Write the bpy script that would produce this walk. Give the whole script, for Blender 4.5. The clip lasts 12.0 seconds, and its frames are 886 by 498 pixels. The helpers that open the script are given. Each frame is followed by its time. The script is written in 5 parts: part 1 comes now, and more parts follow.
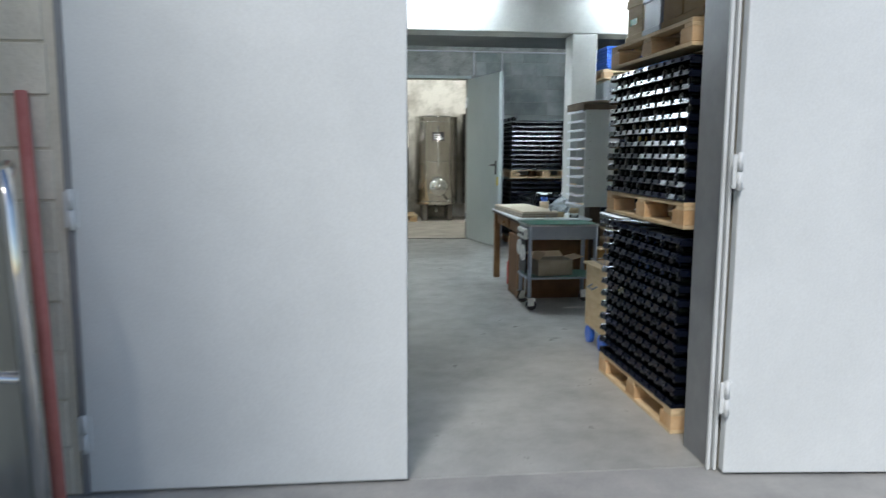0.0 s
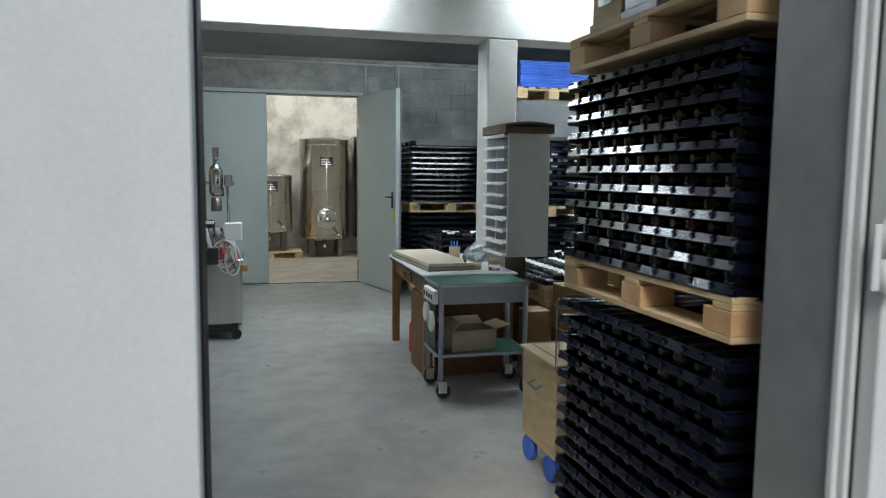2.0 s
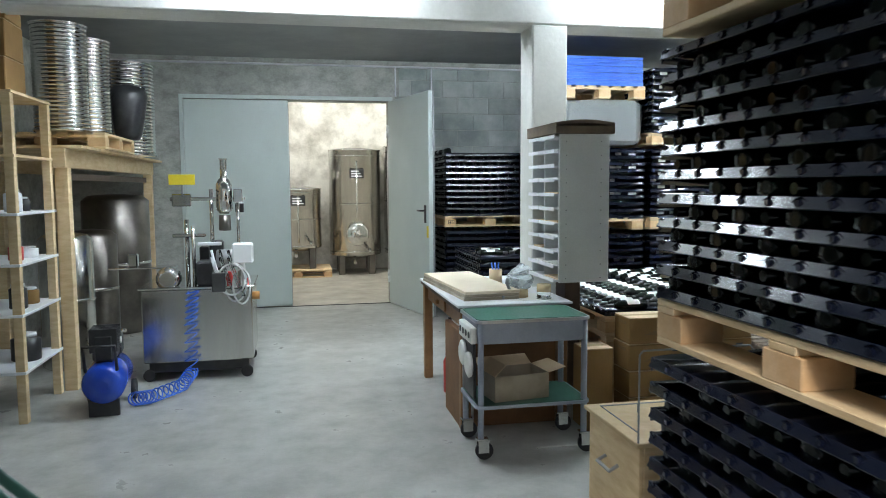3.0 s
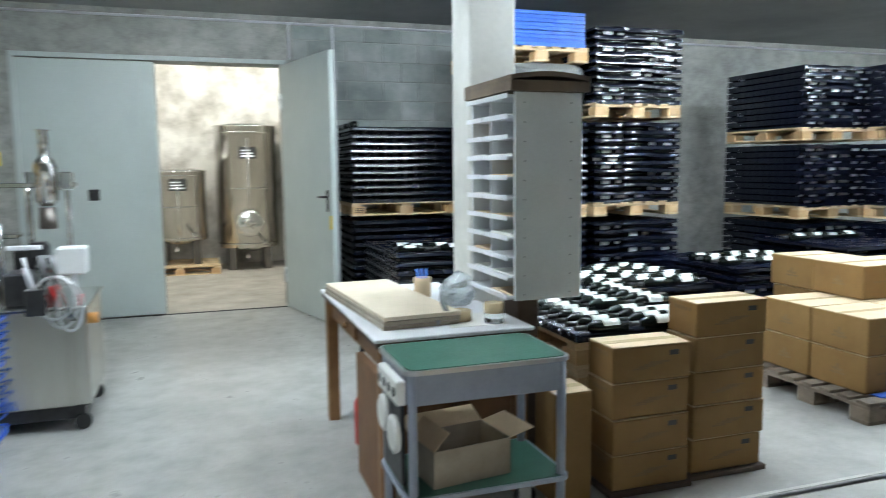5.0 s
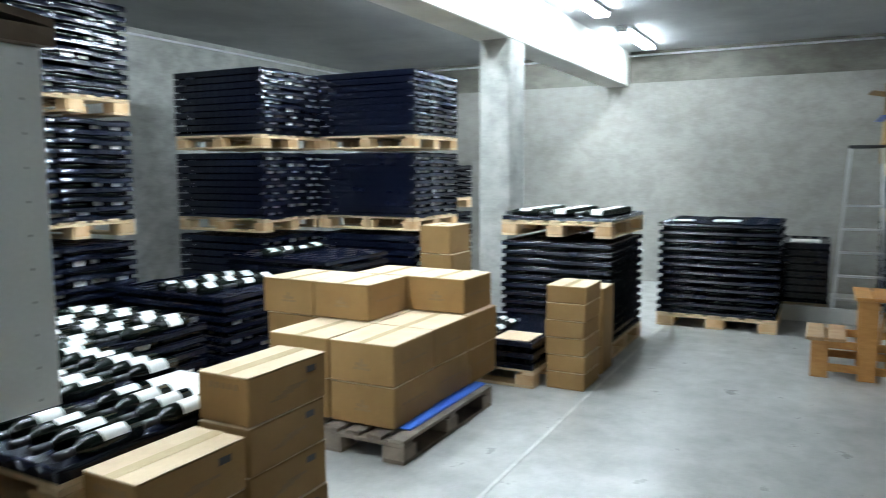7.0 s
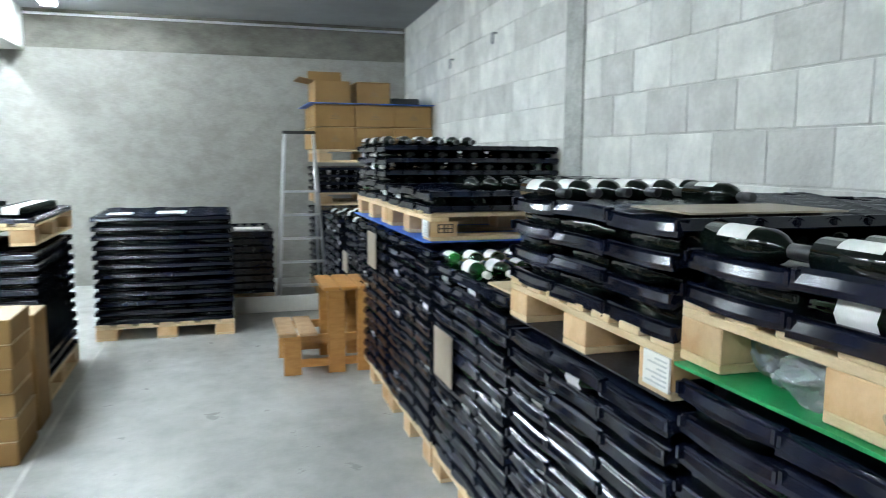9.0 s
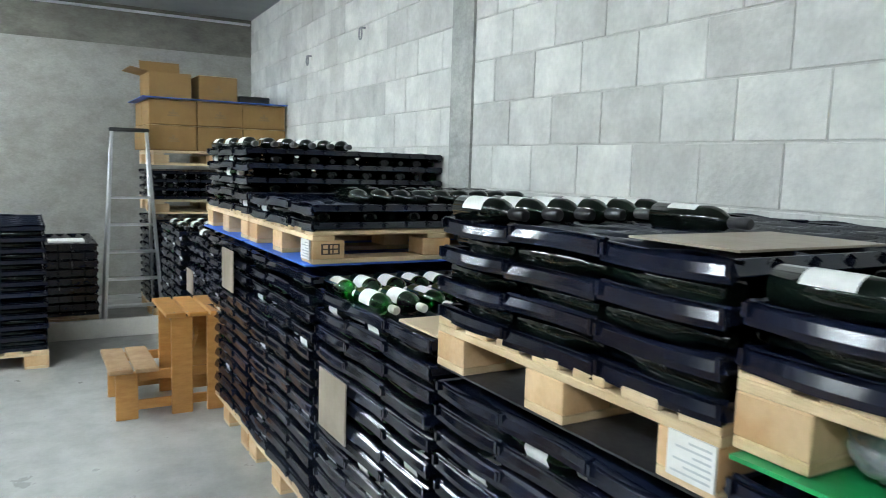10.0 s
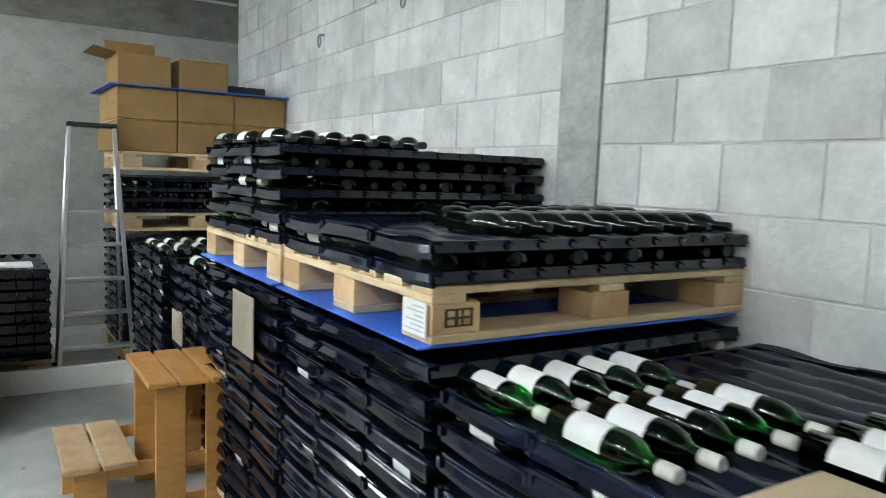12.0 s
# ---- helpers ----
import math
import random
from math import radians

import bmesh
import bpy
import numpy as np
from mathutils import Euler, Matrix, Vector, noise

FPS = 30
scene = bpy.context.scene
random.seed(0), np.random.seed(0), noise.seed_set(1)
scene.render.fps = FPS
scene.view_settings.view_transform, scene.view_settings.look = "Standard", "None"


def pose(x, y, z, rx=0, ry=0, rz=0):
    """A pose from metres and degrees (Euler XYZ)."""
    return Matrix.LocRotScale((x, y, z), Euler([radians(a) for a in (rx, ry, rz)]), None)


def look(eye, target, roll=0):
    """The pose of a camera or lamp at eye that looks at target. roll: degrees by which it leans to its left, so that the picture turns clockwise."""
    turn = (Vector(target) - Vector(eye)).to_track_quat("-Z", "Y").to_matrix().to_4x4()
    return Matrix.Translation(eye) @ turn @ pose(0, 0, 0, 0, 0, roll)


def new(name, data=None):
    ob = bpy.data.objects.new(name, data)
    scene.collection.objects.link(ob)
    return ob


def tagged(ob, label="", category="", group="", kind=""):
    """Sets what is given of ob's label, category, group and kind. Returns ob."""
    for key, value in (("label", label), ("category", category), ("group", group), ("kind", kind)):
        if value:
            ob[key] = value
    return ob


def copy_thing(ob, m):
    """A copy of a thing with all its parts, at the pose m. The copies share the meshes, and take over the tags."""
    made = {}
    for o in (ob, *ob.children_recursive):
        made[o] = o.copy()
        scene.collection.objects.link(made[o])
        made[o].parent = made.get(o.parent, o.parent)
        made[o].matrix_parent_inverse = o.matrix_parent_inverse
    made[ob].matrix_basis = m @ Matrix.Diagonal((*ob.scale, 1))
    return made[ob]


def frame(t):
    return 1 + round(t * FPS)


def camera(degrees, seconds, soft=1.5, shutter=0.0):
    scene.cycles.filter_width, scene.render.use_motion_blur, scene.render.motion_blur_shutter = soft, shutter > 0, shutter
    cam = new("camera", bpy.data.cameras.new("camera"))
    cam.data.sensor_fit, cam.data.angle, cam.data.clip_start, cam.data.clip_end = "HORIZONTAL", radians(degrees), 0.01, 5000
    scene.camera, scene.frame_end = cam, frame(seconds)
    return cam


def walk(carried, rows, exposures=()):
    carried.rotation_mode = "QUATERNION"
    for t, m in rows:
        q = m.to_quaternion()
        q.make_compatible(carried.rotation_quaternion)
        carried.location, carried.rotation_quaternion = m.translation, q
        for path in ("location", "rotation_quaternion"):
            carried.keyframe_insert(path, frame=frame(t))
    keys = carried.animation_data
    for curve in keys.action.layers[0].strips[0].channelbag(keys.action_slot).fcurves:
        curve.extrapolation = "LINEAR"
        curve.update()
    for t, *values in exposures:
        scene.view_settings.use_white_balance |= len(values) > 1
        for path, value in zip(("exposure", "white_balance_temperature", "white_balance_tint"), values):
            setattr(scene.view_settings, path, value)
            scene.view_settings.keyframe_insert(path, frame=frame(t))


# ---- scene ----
cam = camera(62.2, 12.0, soft=0.9, shutter=0.4)
METRES, EYE, TILT, LEAN, TURN = 9.0, 1.51, 0.0, 0.0, -6.3
ROWS = [
    (0.0, 0.0, 0.0, 0.0035, 0.04, -7.56, -0.28),
    (0.5, 0.0018, 0.0486, 0.0068, -4.58, -5.95, -0.66),
    (1.0, 0.0075, 0.1016, 0.0124, -4.87, -6.01, -0.31),
    (1.5, 0.0091, 0.1527, 0.0135, -6.06, -6.45, -0.39),
    (2.0, 0.0119, 0.2055, 0.0141, -8.09, -5.75, -0.55),
    (2.5, 0.0192, 0.2614, 0.0144, -6.37, -4.57, -0.33),
    (4.5, 0.0403, 0.4417, 0.013, -4.03, -6.83, 1.0),
    (5.0, 0.0411, 0.4803, 0.0133, -12.48, -6.42, 0.57),
    (5.5, 0.049, 0.5271, 0.0129, -20.81, -6.05, 0.71),
    (6.0, 0.0605, 0.564, 0.0143, -28.84, -6.07, 1.02),
    (6.5, 0.0689, 0.5982, 0.0138, -41.92, -5.98, 0.52),
    (7.0, 0.0812, 0.6306, 0.0145, -56.16, -6.11, 0.2),
    (7.5, 0.1026, 0.6594, 0.0117, -67.94, -6.48, 0.83),
    (9.5, 0.2188, 0.7, 0.014, -108.21, -6.9, -1.17),
    (10.0, 0.2542, 0.706, 0.014, -113.18, -6.49, -1.77),
    (10.5, 0.2926, 0.7068, 0.0138, -115.58, -6.26, -1.93),
    (11.0, 0.3332, 0.7041, 0.0129, -115.66, -6.12, -1.85),
    (11.5, 0.3748, 0.7062, 0.0121, -115.84, -5.91, -2.05),
    (12.0, 0.418, 0.7093, 0.0118, -115.94, -5.87, -2.13),
]
walk(cam, [(t, pose(0, 0, EYE, TILT, LEAN, TURN) @ pose(METRES * x, METRES * y, METRES * z, 90 + pitch, roll, yaw)) for t, x, y, z, yaw, pitch, roll in ROWS],
     exposures=[(0.0, -0.2, 6250, 10), (1.0, -0.43, 6380, 10), (2.0, -0.42, 6480, 10), (2.5, -0.05, 6450, 10), (4.4, 0.45, 6430, 10), (6.0, 0.42, 6300, 10), (7.0, 0.42, 6300, 10), (7.5, 0.42, 6300, 10), (9.3, 0.77, 6420, 10), (12.0, 0.65, 6650, 10)])

# ---- world and light ----
world = bpy.data.worlds.new("sky")
scene.world = world
world.use_nodes = True
wn = world.node_tree
sky = wn.nodes.new("ShaderNodeTexSky")
sky.sky_type, sky.sun_disc = "NISHITA", False
sky.sun_elevation, sky.sun_rotation = radians(40), radians(200)
wn.links.new(sky.outputs[0], wn.nodes["Background"].inputs[0])
wn.nodes["Background"].inputs[1].default_value = 0.15
sun = new("sun", bpy.data.lights.new("sun", "SUN"))
sun.data.energy, sun.data.angle, sun.data.color = 2.45, radians(15), (1.0, 0.96, 0.9)
sun.matrix_world = look((-3, -8, 9), (0, 0, 0))

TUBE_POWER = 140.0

# ---- materials ----


def surf(name, c1, c2, rough=0.6, metal=0.0, scale=6.0, fine=60.0, bump=0.15, detail=6.0, vary=0.0, stretch=(1, 1, 1), coat=0.0, spread=(0.35, 0.65), rvar=0.1, gvar=0.16):
    """Two colours mixed by broad noise, fine grain in the relief and gloss."""
    m = bpy.data.materials.new(name)
    m.use_nodes = True
    nt = m.node_tree
    p = nt.nodes["Principled BSDF"]
    geo = nt.nodes.new("ShaderNodeNewGeometry")
    mapping = nt.nodes.new("ShaderNodeMapping")
    mapping.inputs["Scale"].default_value = stretch
    nt.links.new(geo.outputs["Position"], mapping.inputs[0])
    broad = nt.nodes.new("ShaderNodeTexNoise")
    broad.inputs["Roughness"].default_value = 0.62
    broad.inputs["Scale"].default_value, broad.inputs["Detail"].default_value = scale, detail
    grain = nt.nodes.new("ShaderNodeTexNoise")
    grain.inputs["Scale"].default_value, grain.inputs["Detail"].default_value = fine, 3.0
    for n in (broad, grain):
        nt.links.new(mapping.outputs[0], n.inputs["Vector"])
    ramp = nt.nodes.new("ShaderNodeMapRange")
    ramp.inputs[1].default_value, ramp.inputs[2].default_value = spread
    nt.links.new(broad.outputs["Fac"], ramp.inputs[0])
    mix = nt.nodes.new("ShaderNodeMix")
    mix.data_type = "RGBA"
    nt.links.new(ramp.outputs[0], mix.inputs[0])
    mix.inputs[6].default_value, mix.inputs[7].default_value = (*c1, 1), (*c2, 1)
    out = mix.outputs[2]
    info = nt.nodes.new("ShaderNodeObjectInfo")
    hsv = nt.nodes.new("ShaderNodeHueSaturation")
    add = nt.nodes.new("ShaderNodeMath")
    add.operation = "MULTIPLY_ADD"
    add.inputs[1].default_value, add.inputs[2].default_value = vary, 1.0 - vary / 2
    nt.links.new(info.outputs["Random"], add.inputs[0])
    fin = nt.nodes.new("ShaderNodeMath")
    fin.operation = "MULTIPLY_ADD"
    fin.inputs[1].default_value, fin.inputs[2].default_value = gvar, -gvar / 2
    nt.links.new(grain.outputs["Fac"], fin.inputs[0])
    tot = nt.nodes.new("ShaderNodeMath")
    nt.links.new(add.outputs[0], tot.inputs[0])
    nt.links.new(fin.outputs[0], tot.inputs[1])
    nt.links.new(tot.outputs[0], hsv.inputs["Value"])
    nt.links.new(out, hsv.inputs["Color"])
    nt.links.new(hsv.outputs[0], p.inputs["Base Color"])
    rr = nt.nodes.new("ShaderNodeMapRange")
    rr.inputs[3].default_value, rr.inputs[4].default_value = max(rough - rvar, 0.02), min(rough + rvar, 1)
    nt.links.new(grain.outputs["Fac"], rr.inputs[0])
    nt.links.new(rr.outputs[0], p.inputs["Roughness"])
    p.inputs["Metallic"].default_value = metal
    p.inputs["Coat Weight"].default_value = coat
    if bump:
        b = nt.nodes.new("ShaderNodeBump")
        b.inputs["Strength"].default_value, b.inputs["Distance"].default_value = bump, 0.01
        nt.links.new(grain.outputs["Fac"], b.inputs["Height"])
        nt.links.new(b.outputs[0], p.inputs["Normal"])
    return m


def lamp_mat(name, colour, strength):
    m = bpy.data.materials.new(name)
    m.use_nodes = True
    p = m.node_tree.nodes["Principled BSDF"]
    p.inputs["Base Color"].default_value = (0.9, 0.9, 0.9, 1)
    p.inputs["Emission Color"].default_value = (*colour, 1)
    p.inputs["Emission Strength"].default_value = strength
    return m


def clear(name, colour, rough=0.02, ior=1.45):
    m = surf(name, colour, colour, rough, scale=3, bump=0)
    p = m.node_tree.nodes["Principled BSDF"]
    p.inputs["Transmission Weight"].default_value, p.inputs["IOR"].default_value = 1.0, ior
    return m




def worn_concrete(name, dark, pale, patch, grain, rough=(0.25, 0.5), stretch=(1, 1, 1), spots=0.88, relief=0.12, blotch=(5.5, 10, 0.72, 0.42, 0.62)):
    """Concrete with faint broad patches, small smudges, speckle and an uneven sheen."""
    m = bpy.data.materials.new(name)
    m.use_nodes = True
    nt = m.node_tree
    p = nt.nodes["Principled BSDF"]
    geo = nt.nodes.new("ShaderNodeNewGeometry")
    mapping = nt.nodes.new("ShaderNodeMapping")
    mapping.inputs["Scale"].default_value = stretch
    nt.links.new(geo.outputs["Position"], mapping.inputs[0])

    def layer(scale, detail, roughness, low, high):
        n = nt.nodes.new("ShaderNodeTexNoise")
        n.inputs["Scale"].default_value, n.inputs["Detail"].default_value, n.inputs["Roughness"].default_value = scale, detail, roughness
        nt.links.new(mapping.outputs[0], n.inputs["Vector"])
        r = nt.nodes.new("ShaderNodeMapRange")
        r.inputs[1].default_value, r.inputs[2].default_value = low, high
        nt.links.new(n.outputs["Fac"], r.inputs[0])
        return r.outputs[0]

    def mixed(kind, fac, a, b):
        x = nt.nodes.new("ShaderNodeMix")
        x.data_type, x.blend_type = "RGBA", kind
        for socket, value in ((x.inputs[0], fac), (x.inputs[6], a), (x.inputs[7], b)):
            if isinstance(value, (tuple, float)):
                socket.default_value = value
            else:
                nt.links.new(value, socket)
        return x.outputs[2]

    broad = layer(1.3, 7, 0.6, 0.32, 0.68)
    smudge = layer(*blotch)
    speck = layer(55, 4, 0.7, 0.3, 0.75)
    spot = layer(13, 6, 0.6, 0.66, 0.72)
    col = mixed("MIX", broad, (*dark, 1.0), (*pale, 1.0))
    lo = 1.0 - patch
    col = mixed("MULTIPLY", smudge, col, (lo, lo, lo * 0.985, 1.0))
    lo = 1.0 - grain
    col = mixed("MULTIPLY", speck, col, (lo, lo, lo, 1.0))
    col = mixed("MULTIPLY", spot, col, (spots, spots * 0.985, spots * 0.96, 1.0))
    nt.links.new(col, p.inputs["Base Color"])
    rr = nt.nodes.new("ShaderNodeMapRange")
    rr.inputs[3].default_value, rr.inputs[4].default_value = rough
    nt.links.new(smudge, rr.inputs[0])
    nt.links.new(rr.outputs[0], p.inputs["Roughness"])
    b = nt.nodes.new("ShaderNodeBump")
    b.inputs["Strength"].default_value, b.inputs["Distance"].default_value = relief, 0.004
    nt.links.new(speck, b.inputs["Height"])
    nt.links.new(b.outputs[0], p.inputs["Normal"])
    return m


FLOOR = worn_concrete("concrete floor", (0.4, 0.4, 0.375), (0.55, 0.55, 0.52), 0.3, 0.1, (0.24, 0.45), spots=1.0, relief=0.015, blotch=(4.2, 11, 0.64, 0.28, 0.72))
YARD = surf("rough concrete", (0.3, 0.3, 0.29), (0.42, 0.41, 0.39), 0.8, scale=2, fine=40, bump=0.3)
WALL = worn_concrete("cast concrete", (0.42, 0.43, 0.4), (0.6, 0.605, 0.57), 0.32, 0.2, (0.8, 0.95), (0.8, 0.8, 1.1))
EASTWALL = worn_concrete("stained board-marked concrete", (0.345, 0.336, 0.302), (0.4, 0.392, 0.356), 0.18, 0.24, (0.8, 0.95), (1, 0.8, 1.15))
EASTBAND = worn_concrete("dark brownish concrete", (0.15, 0.142, 0.115), (0.25, 0.24, 0.205), 0.35, 0.25, (0.8, 0.95), (1, 0.5, 1.0))
BLOCK = surf("concrete block", (0.5, 0.505, 0.475), (0.75, 0.75, 0.705), 0.9, scale=4.5, fine=38, bump=0.35, vary=0.3, detail=12, spread=(0.28, 0.72), gvar=0.26)
NBLOCK = surf("dark grey block", (0.3, 0.34, 0.33), (0.5, 0.53, 0.51), 0.85, scale=2.5, fine=50, bump=0.3, vary=0.35)
MORTAR = surf("mortar", (0.5, 0.5, 0.47), (0.66, 0.66, 0.62), 0.95, scale=5)
CREAM = surf("cream painted block", (0.62, 0.58, 0.48), (0.72, 0.68, 0.58), 0.85, scale=4, fine=50, bump=0.4, vary=0.1)
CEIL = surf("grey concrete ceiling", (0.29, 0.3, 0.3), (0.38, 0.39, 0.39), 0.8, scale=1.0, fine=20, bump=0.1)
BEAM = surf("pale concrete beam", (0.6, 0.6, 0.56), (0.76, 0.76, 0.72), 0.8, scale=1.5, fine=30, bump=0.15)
PAINT = surf("white door paint", (0.66, 0.69, 0.69), (0.73, 0.76, 0.76), 0.42, scale=1.5, fine=90, bump=0.02)
GREYDOOR = surf("grey door paint", (0.56, 0.63, 0.61), (0.61, 0.68, 0.66), 0.38, scale=1.5, fine=90, bump=0.02)
STEELGREY = surf("grey steel frame", (0.26, 0.27, 0.28), (0.32, 0.33, 0.34), 0.45, 0.3, scale=5, fine=60, bump=0.05)
RUBBER = surf("black rubber", (0.012, 0.012, 0.013), (0.025, 0.025, 0.026), 0.6, scale=8)
PINE = surf("new pine", (0.62, 0.45, 0.25), (0.74, 0.58, 0.36), 0.7, scale=7, fine=60, bump=0.15, vary=0.25, stretch=(1, 1, 4))
OLDPINE = surf("old grey pallet wood", (0.14, 0.11, 0.085), (0.24, 0.195, 0.15), 0.85, scale=7, fine=60, bump=0.3, vary=0.3)
WORNPINE = surf("worn brown pine", (0.36, 0.22, 0.11), (0.47, 0.32, 0.18), 0.6, scale=9, fine=50, bump=0.1, vary=0.15, stretch=(1, 1, 4))
ORANGEPINE = surf("varnished orange pine", (0.44, 0.2, 0.05), (0.54, 0.27, 0.08), 0.4, scale=9, fine=50, bump=0.08, vary=0.15, stretch=(1, 1, 4))
TABLEWOOD = surf("brown table wood", (0.21, 0.1, 0.035), (0.29, 0.145, 0.055), 0.5, scale=8, fine=50, bump=0.1, vary=0.1)
TRAY = surf("glossy black tray", (0.0035, 0.005, 0.0125), (0.006, 0.009, 0.021), 0.17, scale=5, fine=14, bump=0.02, vary=0.3, rvar=0.05)
TRAY.node_tree.nodes["Principled BSDF"].inputs["Specular IOR Level"].default_value = 0.42
GLASS = surf("dark green bottle glass", (0.003, 0.005, 0.004), (0.005, 0.009, 0.006), 0.05, scale=5, bump=0, rvar=0.02)
GLASS.node_tree.nodes["Principled BSDF"].inputs["Specular IOR Level"].default_value = 0.24
GREENGLASS = clear("green bottle glass", (0.004, 0.16, 0.01))
LABEL = surf("white paper label", (0.78, 0.78, 0.74), (0.84, 0.84, 0.8), 0.6, scale=8, bump=0.02)
CAPSULE = surf("pale capsule", (0.62, 0.6, 0.52), (0.7, 0.68, 0.6), 0.35, scale=8, bump=0.02)
CARTON = surf("brown corrugated carton", (0.24, 0.136, 0.043), (0.295, 0.172, 0.058), 0.8, scale=3, fine=90, bump=0.08, vary=0.1)
OLDBOARD = surf("thin grey-brown board", (0.3, 0.25, 0.18), (0.4, 0.34, 0.26), 0.45, scale=5, fine=50, bump=0.05)
CARTONPALE = surf("pale corrugated board", (0.6, 0.45, 0.28), (0.68, 0.53, 0.35), 0.8, scale=4, fine=90, bump=0.05)
CARTONPRINT = surf("printed brown ink", (0.21, 0.13, 0.055), (0.25, 0.16, 0.07), 0.8, scale=20, bump=0.02)
TAPE = surf("parcel tape", (0.6, 0.46, 0.27), (0.66, 0.52, 0.32), 0.2, scale=6, bump=0.02)
BLACK = surf("black plastic", (0.012, 0.012, 0.014), (0.03, 0.03, 0.032), 0.4, scale=8, bump=0.05)
BLUE = surf("blue plastic sheet", (0.03, 0.12, 0.6), (0.05, 0.19, 0.75), 0.4, scale=3, fine=20, bump=0.1, vary=0.2)
DEEPBLUE = surf("glossy deep blue enamel", (0.008, 0.045, 0.36), (0.012, 0.06, 0.45), 0.18, scale=4, bump=0.02)
GREEN = surf("green plastic sheet", (0.01, 0.25, 0.07), (0.015, 0.32, 0.1), 0.35, scale=3, bump=0.05)
STEEL = surf("brushed stainless steel", (0.56, 0.55, 0.52), (0.7, 0.69, 0.66), 0.2, 1.0, scale=4, fine=140, bump=0.03, stretch=(1, 1, 0.05))
CHROME = surf("polished steel", (0.7, 0.7, 0.68), (0.78, 0.78, 0.76), 0.1, 1.0, scale=6, bump=0)
ALU = surf("aluminium", (0.62, 0.63, 0.64), (0.7, 0.71, 0.72), 0.35, 1.0, scale=6, bump=0.02)
TROLLEYGREY = surf("blue-grey enamel", (0.3, 0.33, 0.4), (0.36, 0.39, 0.46), 0.4, scale=6, fine=60, bump=0.03)
TROLLEYGREEN = surf("green linoleum", (0.035, 0.12, 0.085), (0.05, 0.15, 0.11), 0.35, scale=6, bump=0.02)
CABWHITE = surf("grey-white melamine", (0.72, 0.74, 0.74), (0.78, 0.8, 0.8), 0.4, scale=3, fine=80, bump=0.02)
WHITE = surf("white laminate", (0.78, 0.79, 0.82), (0.84, 0.85, 0.88), 0.4, scale=5, bump=0.02)
DARKWOOD = surf("dark brown board", (0.07, 0.045, 0.03), (0.11, 0.075, 0.05), 0.55, scale=6, bump=0.05)
OLDCARD = surf("weathered cardboard", (0.1, 0.075, 0.055), (0.18, 0.13, 0.09), 0.75, scale=6, bump=0.1)
RED = surf("red paint", (0.5, 0.03, 0.03), (0.6, 0.05, 0.04), 0.35, scale=6, bump=0.02)
PINKRED = surf("faded red paint", (0.5, 0.16, 0.14), (0.58, 0.22, 0.19), 0.6, scale=9, bump=0.1)
YELLOW = surf("yellow paint", (0.8, 0.62, 0.03), (0.85, 0.68, 0.05), 0.4, scale=6, bump=0.02)
CLEARFILM = clear("clear film", (0.85, 0.9, 0.9), 0.06, 1.35)
MILKFILM = surf("crumpled milky film", (0.78, 0.86, 0.88), (0.86, 0.9, 0.92), 0.22, scale=8, bump=0.1)
MILKFILM.node_tree.nodes["Principled BSDF"].inputs["Transmission Weight"].default_value = 0.75
PALEBOARD = surf("cream grey board", (0.7, 0.6, 0.45), (0.78, 0.68, 0.53), 0.7, scale=3, fine=90, bump=0.03)
DARKTANK = surf("dull dark steel", (0.12, 0.11, 0.1), (0.22, 0.2, 0.18), 0.35, 1.0, scale=3, fine=60, bump=0.02)
CLEARHOSE = surf("milky plastic hose", (0.55, 0.58, 0.58), (0.66, 0.68, 0.67), 0.2, scale=6, bump=0.02)
ROUGHFLOOR = surf("rough warm concrete", (0.27, 0.245, 0.2), (0.46, 0.43, 0.37), 0.6, scale=2.4, fine=60, bump=0.2, detail=12, spread=(0.3, 0.7), gvar=0.3)
PINEBLOCK = surf("orange pine block", (0.56, 0.33, 0.15), (0.7, 0.49, 0.28), 0.7, scale=4, fine=60, bump=0.15, vary=0.3, spread=(0.38, 0.6))
MOTTLED = surf("mottled limewashed concrete", (0.34, 0.32, 0.27), (0.8, 0.78, 0.72), 0.85, scale=1.6, fine=30, bump=0.2, detail=14, spread=(0.34, 0.56), gvar=0.2)
REDBROWN = surf("dark red-brown board", (0.15, 0.068, 0.024), (0.21, 0.098, 0.036), 0.6, scale=6, fine=50, bump=0.08)
# one kind of tube at several strengths, set to balance brightness along the rows
DIMTUBE = lamp_mat("dimmed fluorescent tube", (0.86, 0.98, 1.06), TUBE_POWER * 0.6)
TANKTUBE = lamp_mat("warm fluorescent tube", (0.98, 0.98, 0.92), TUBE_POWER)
STRONGTUBE = lamp_mat("strengthened fluorescent tube", (0.86, 0.98, 1.06), TUBE_POWER * 1.1)
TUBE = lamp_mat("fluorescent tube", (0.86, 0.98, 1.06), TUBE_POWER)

# ---- mesh helpers ----


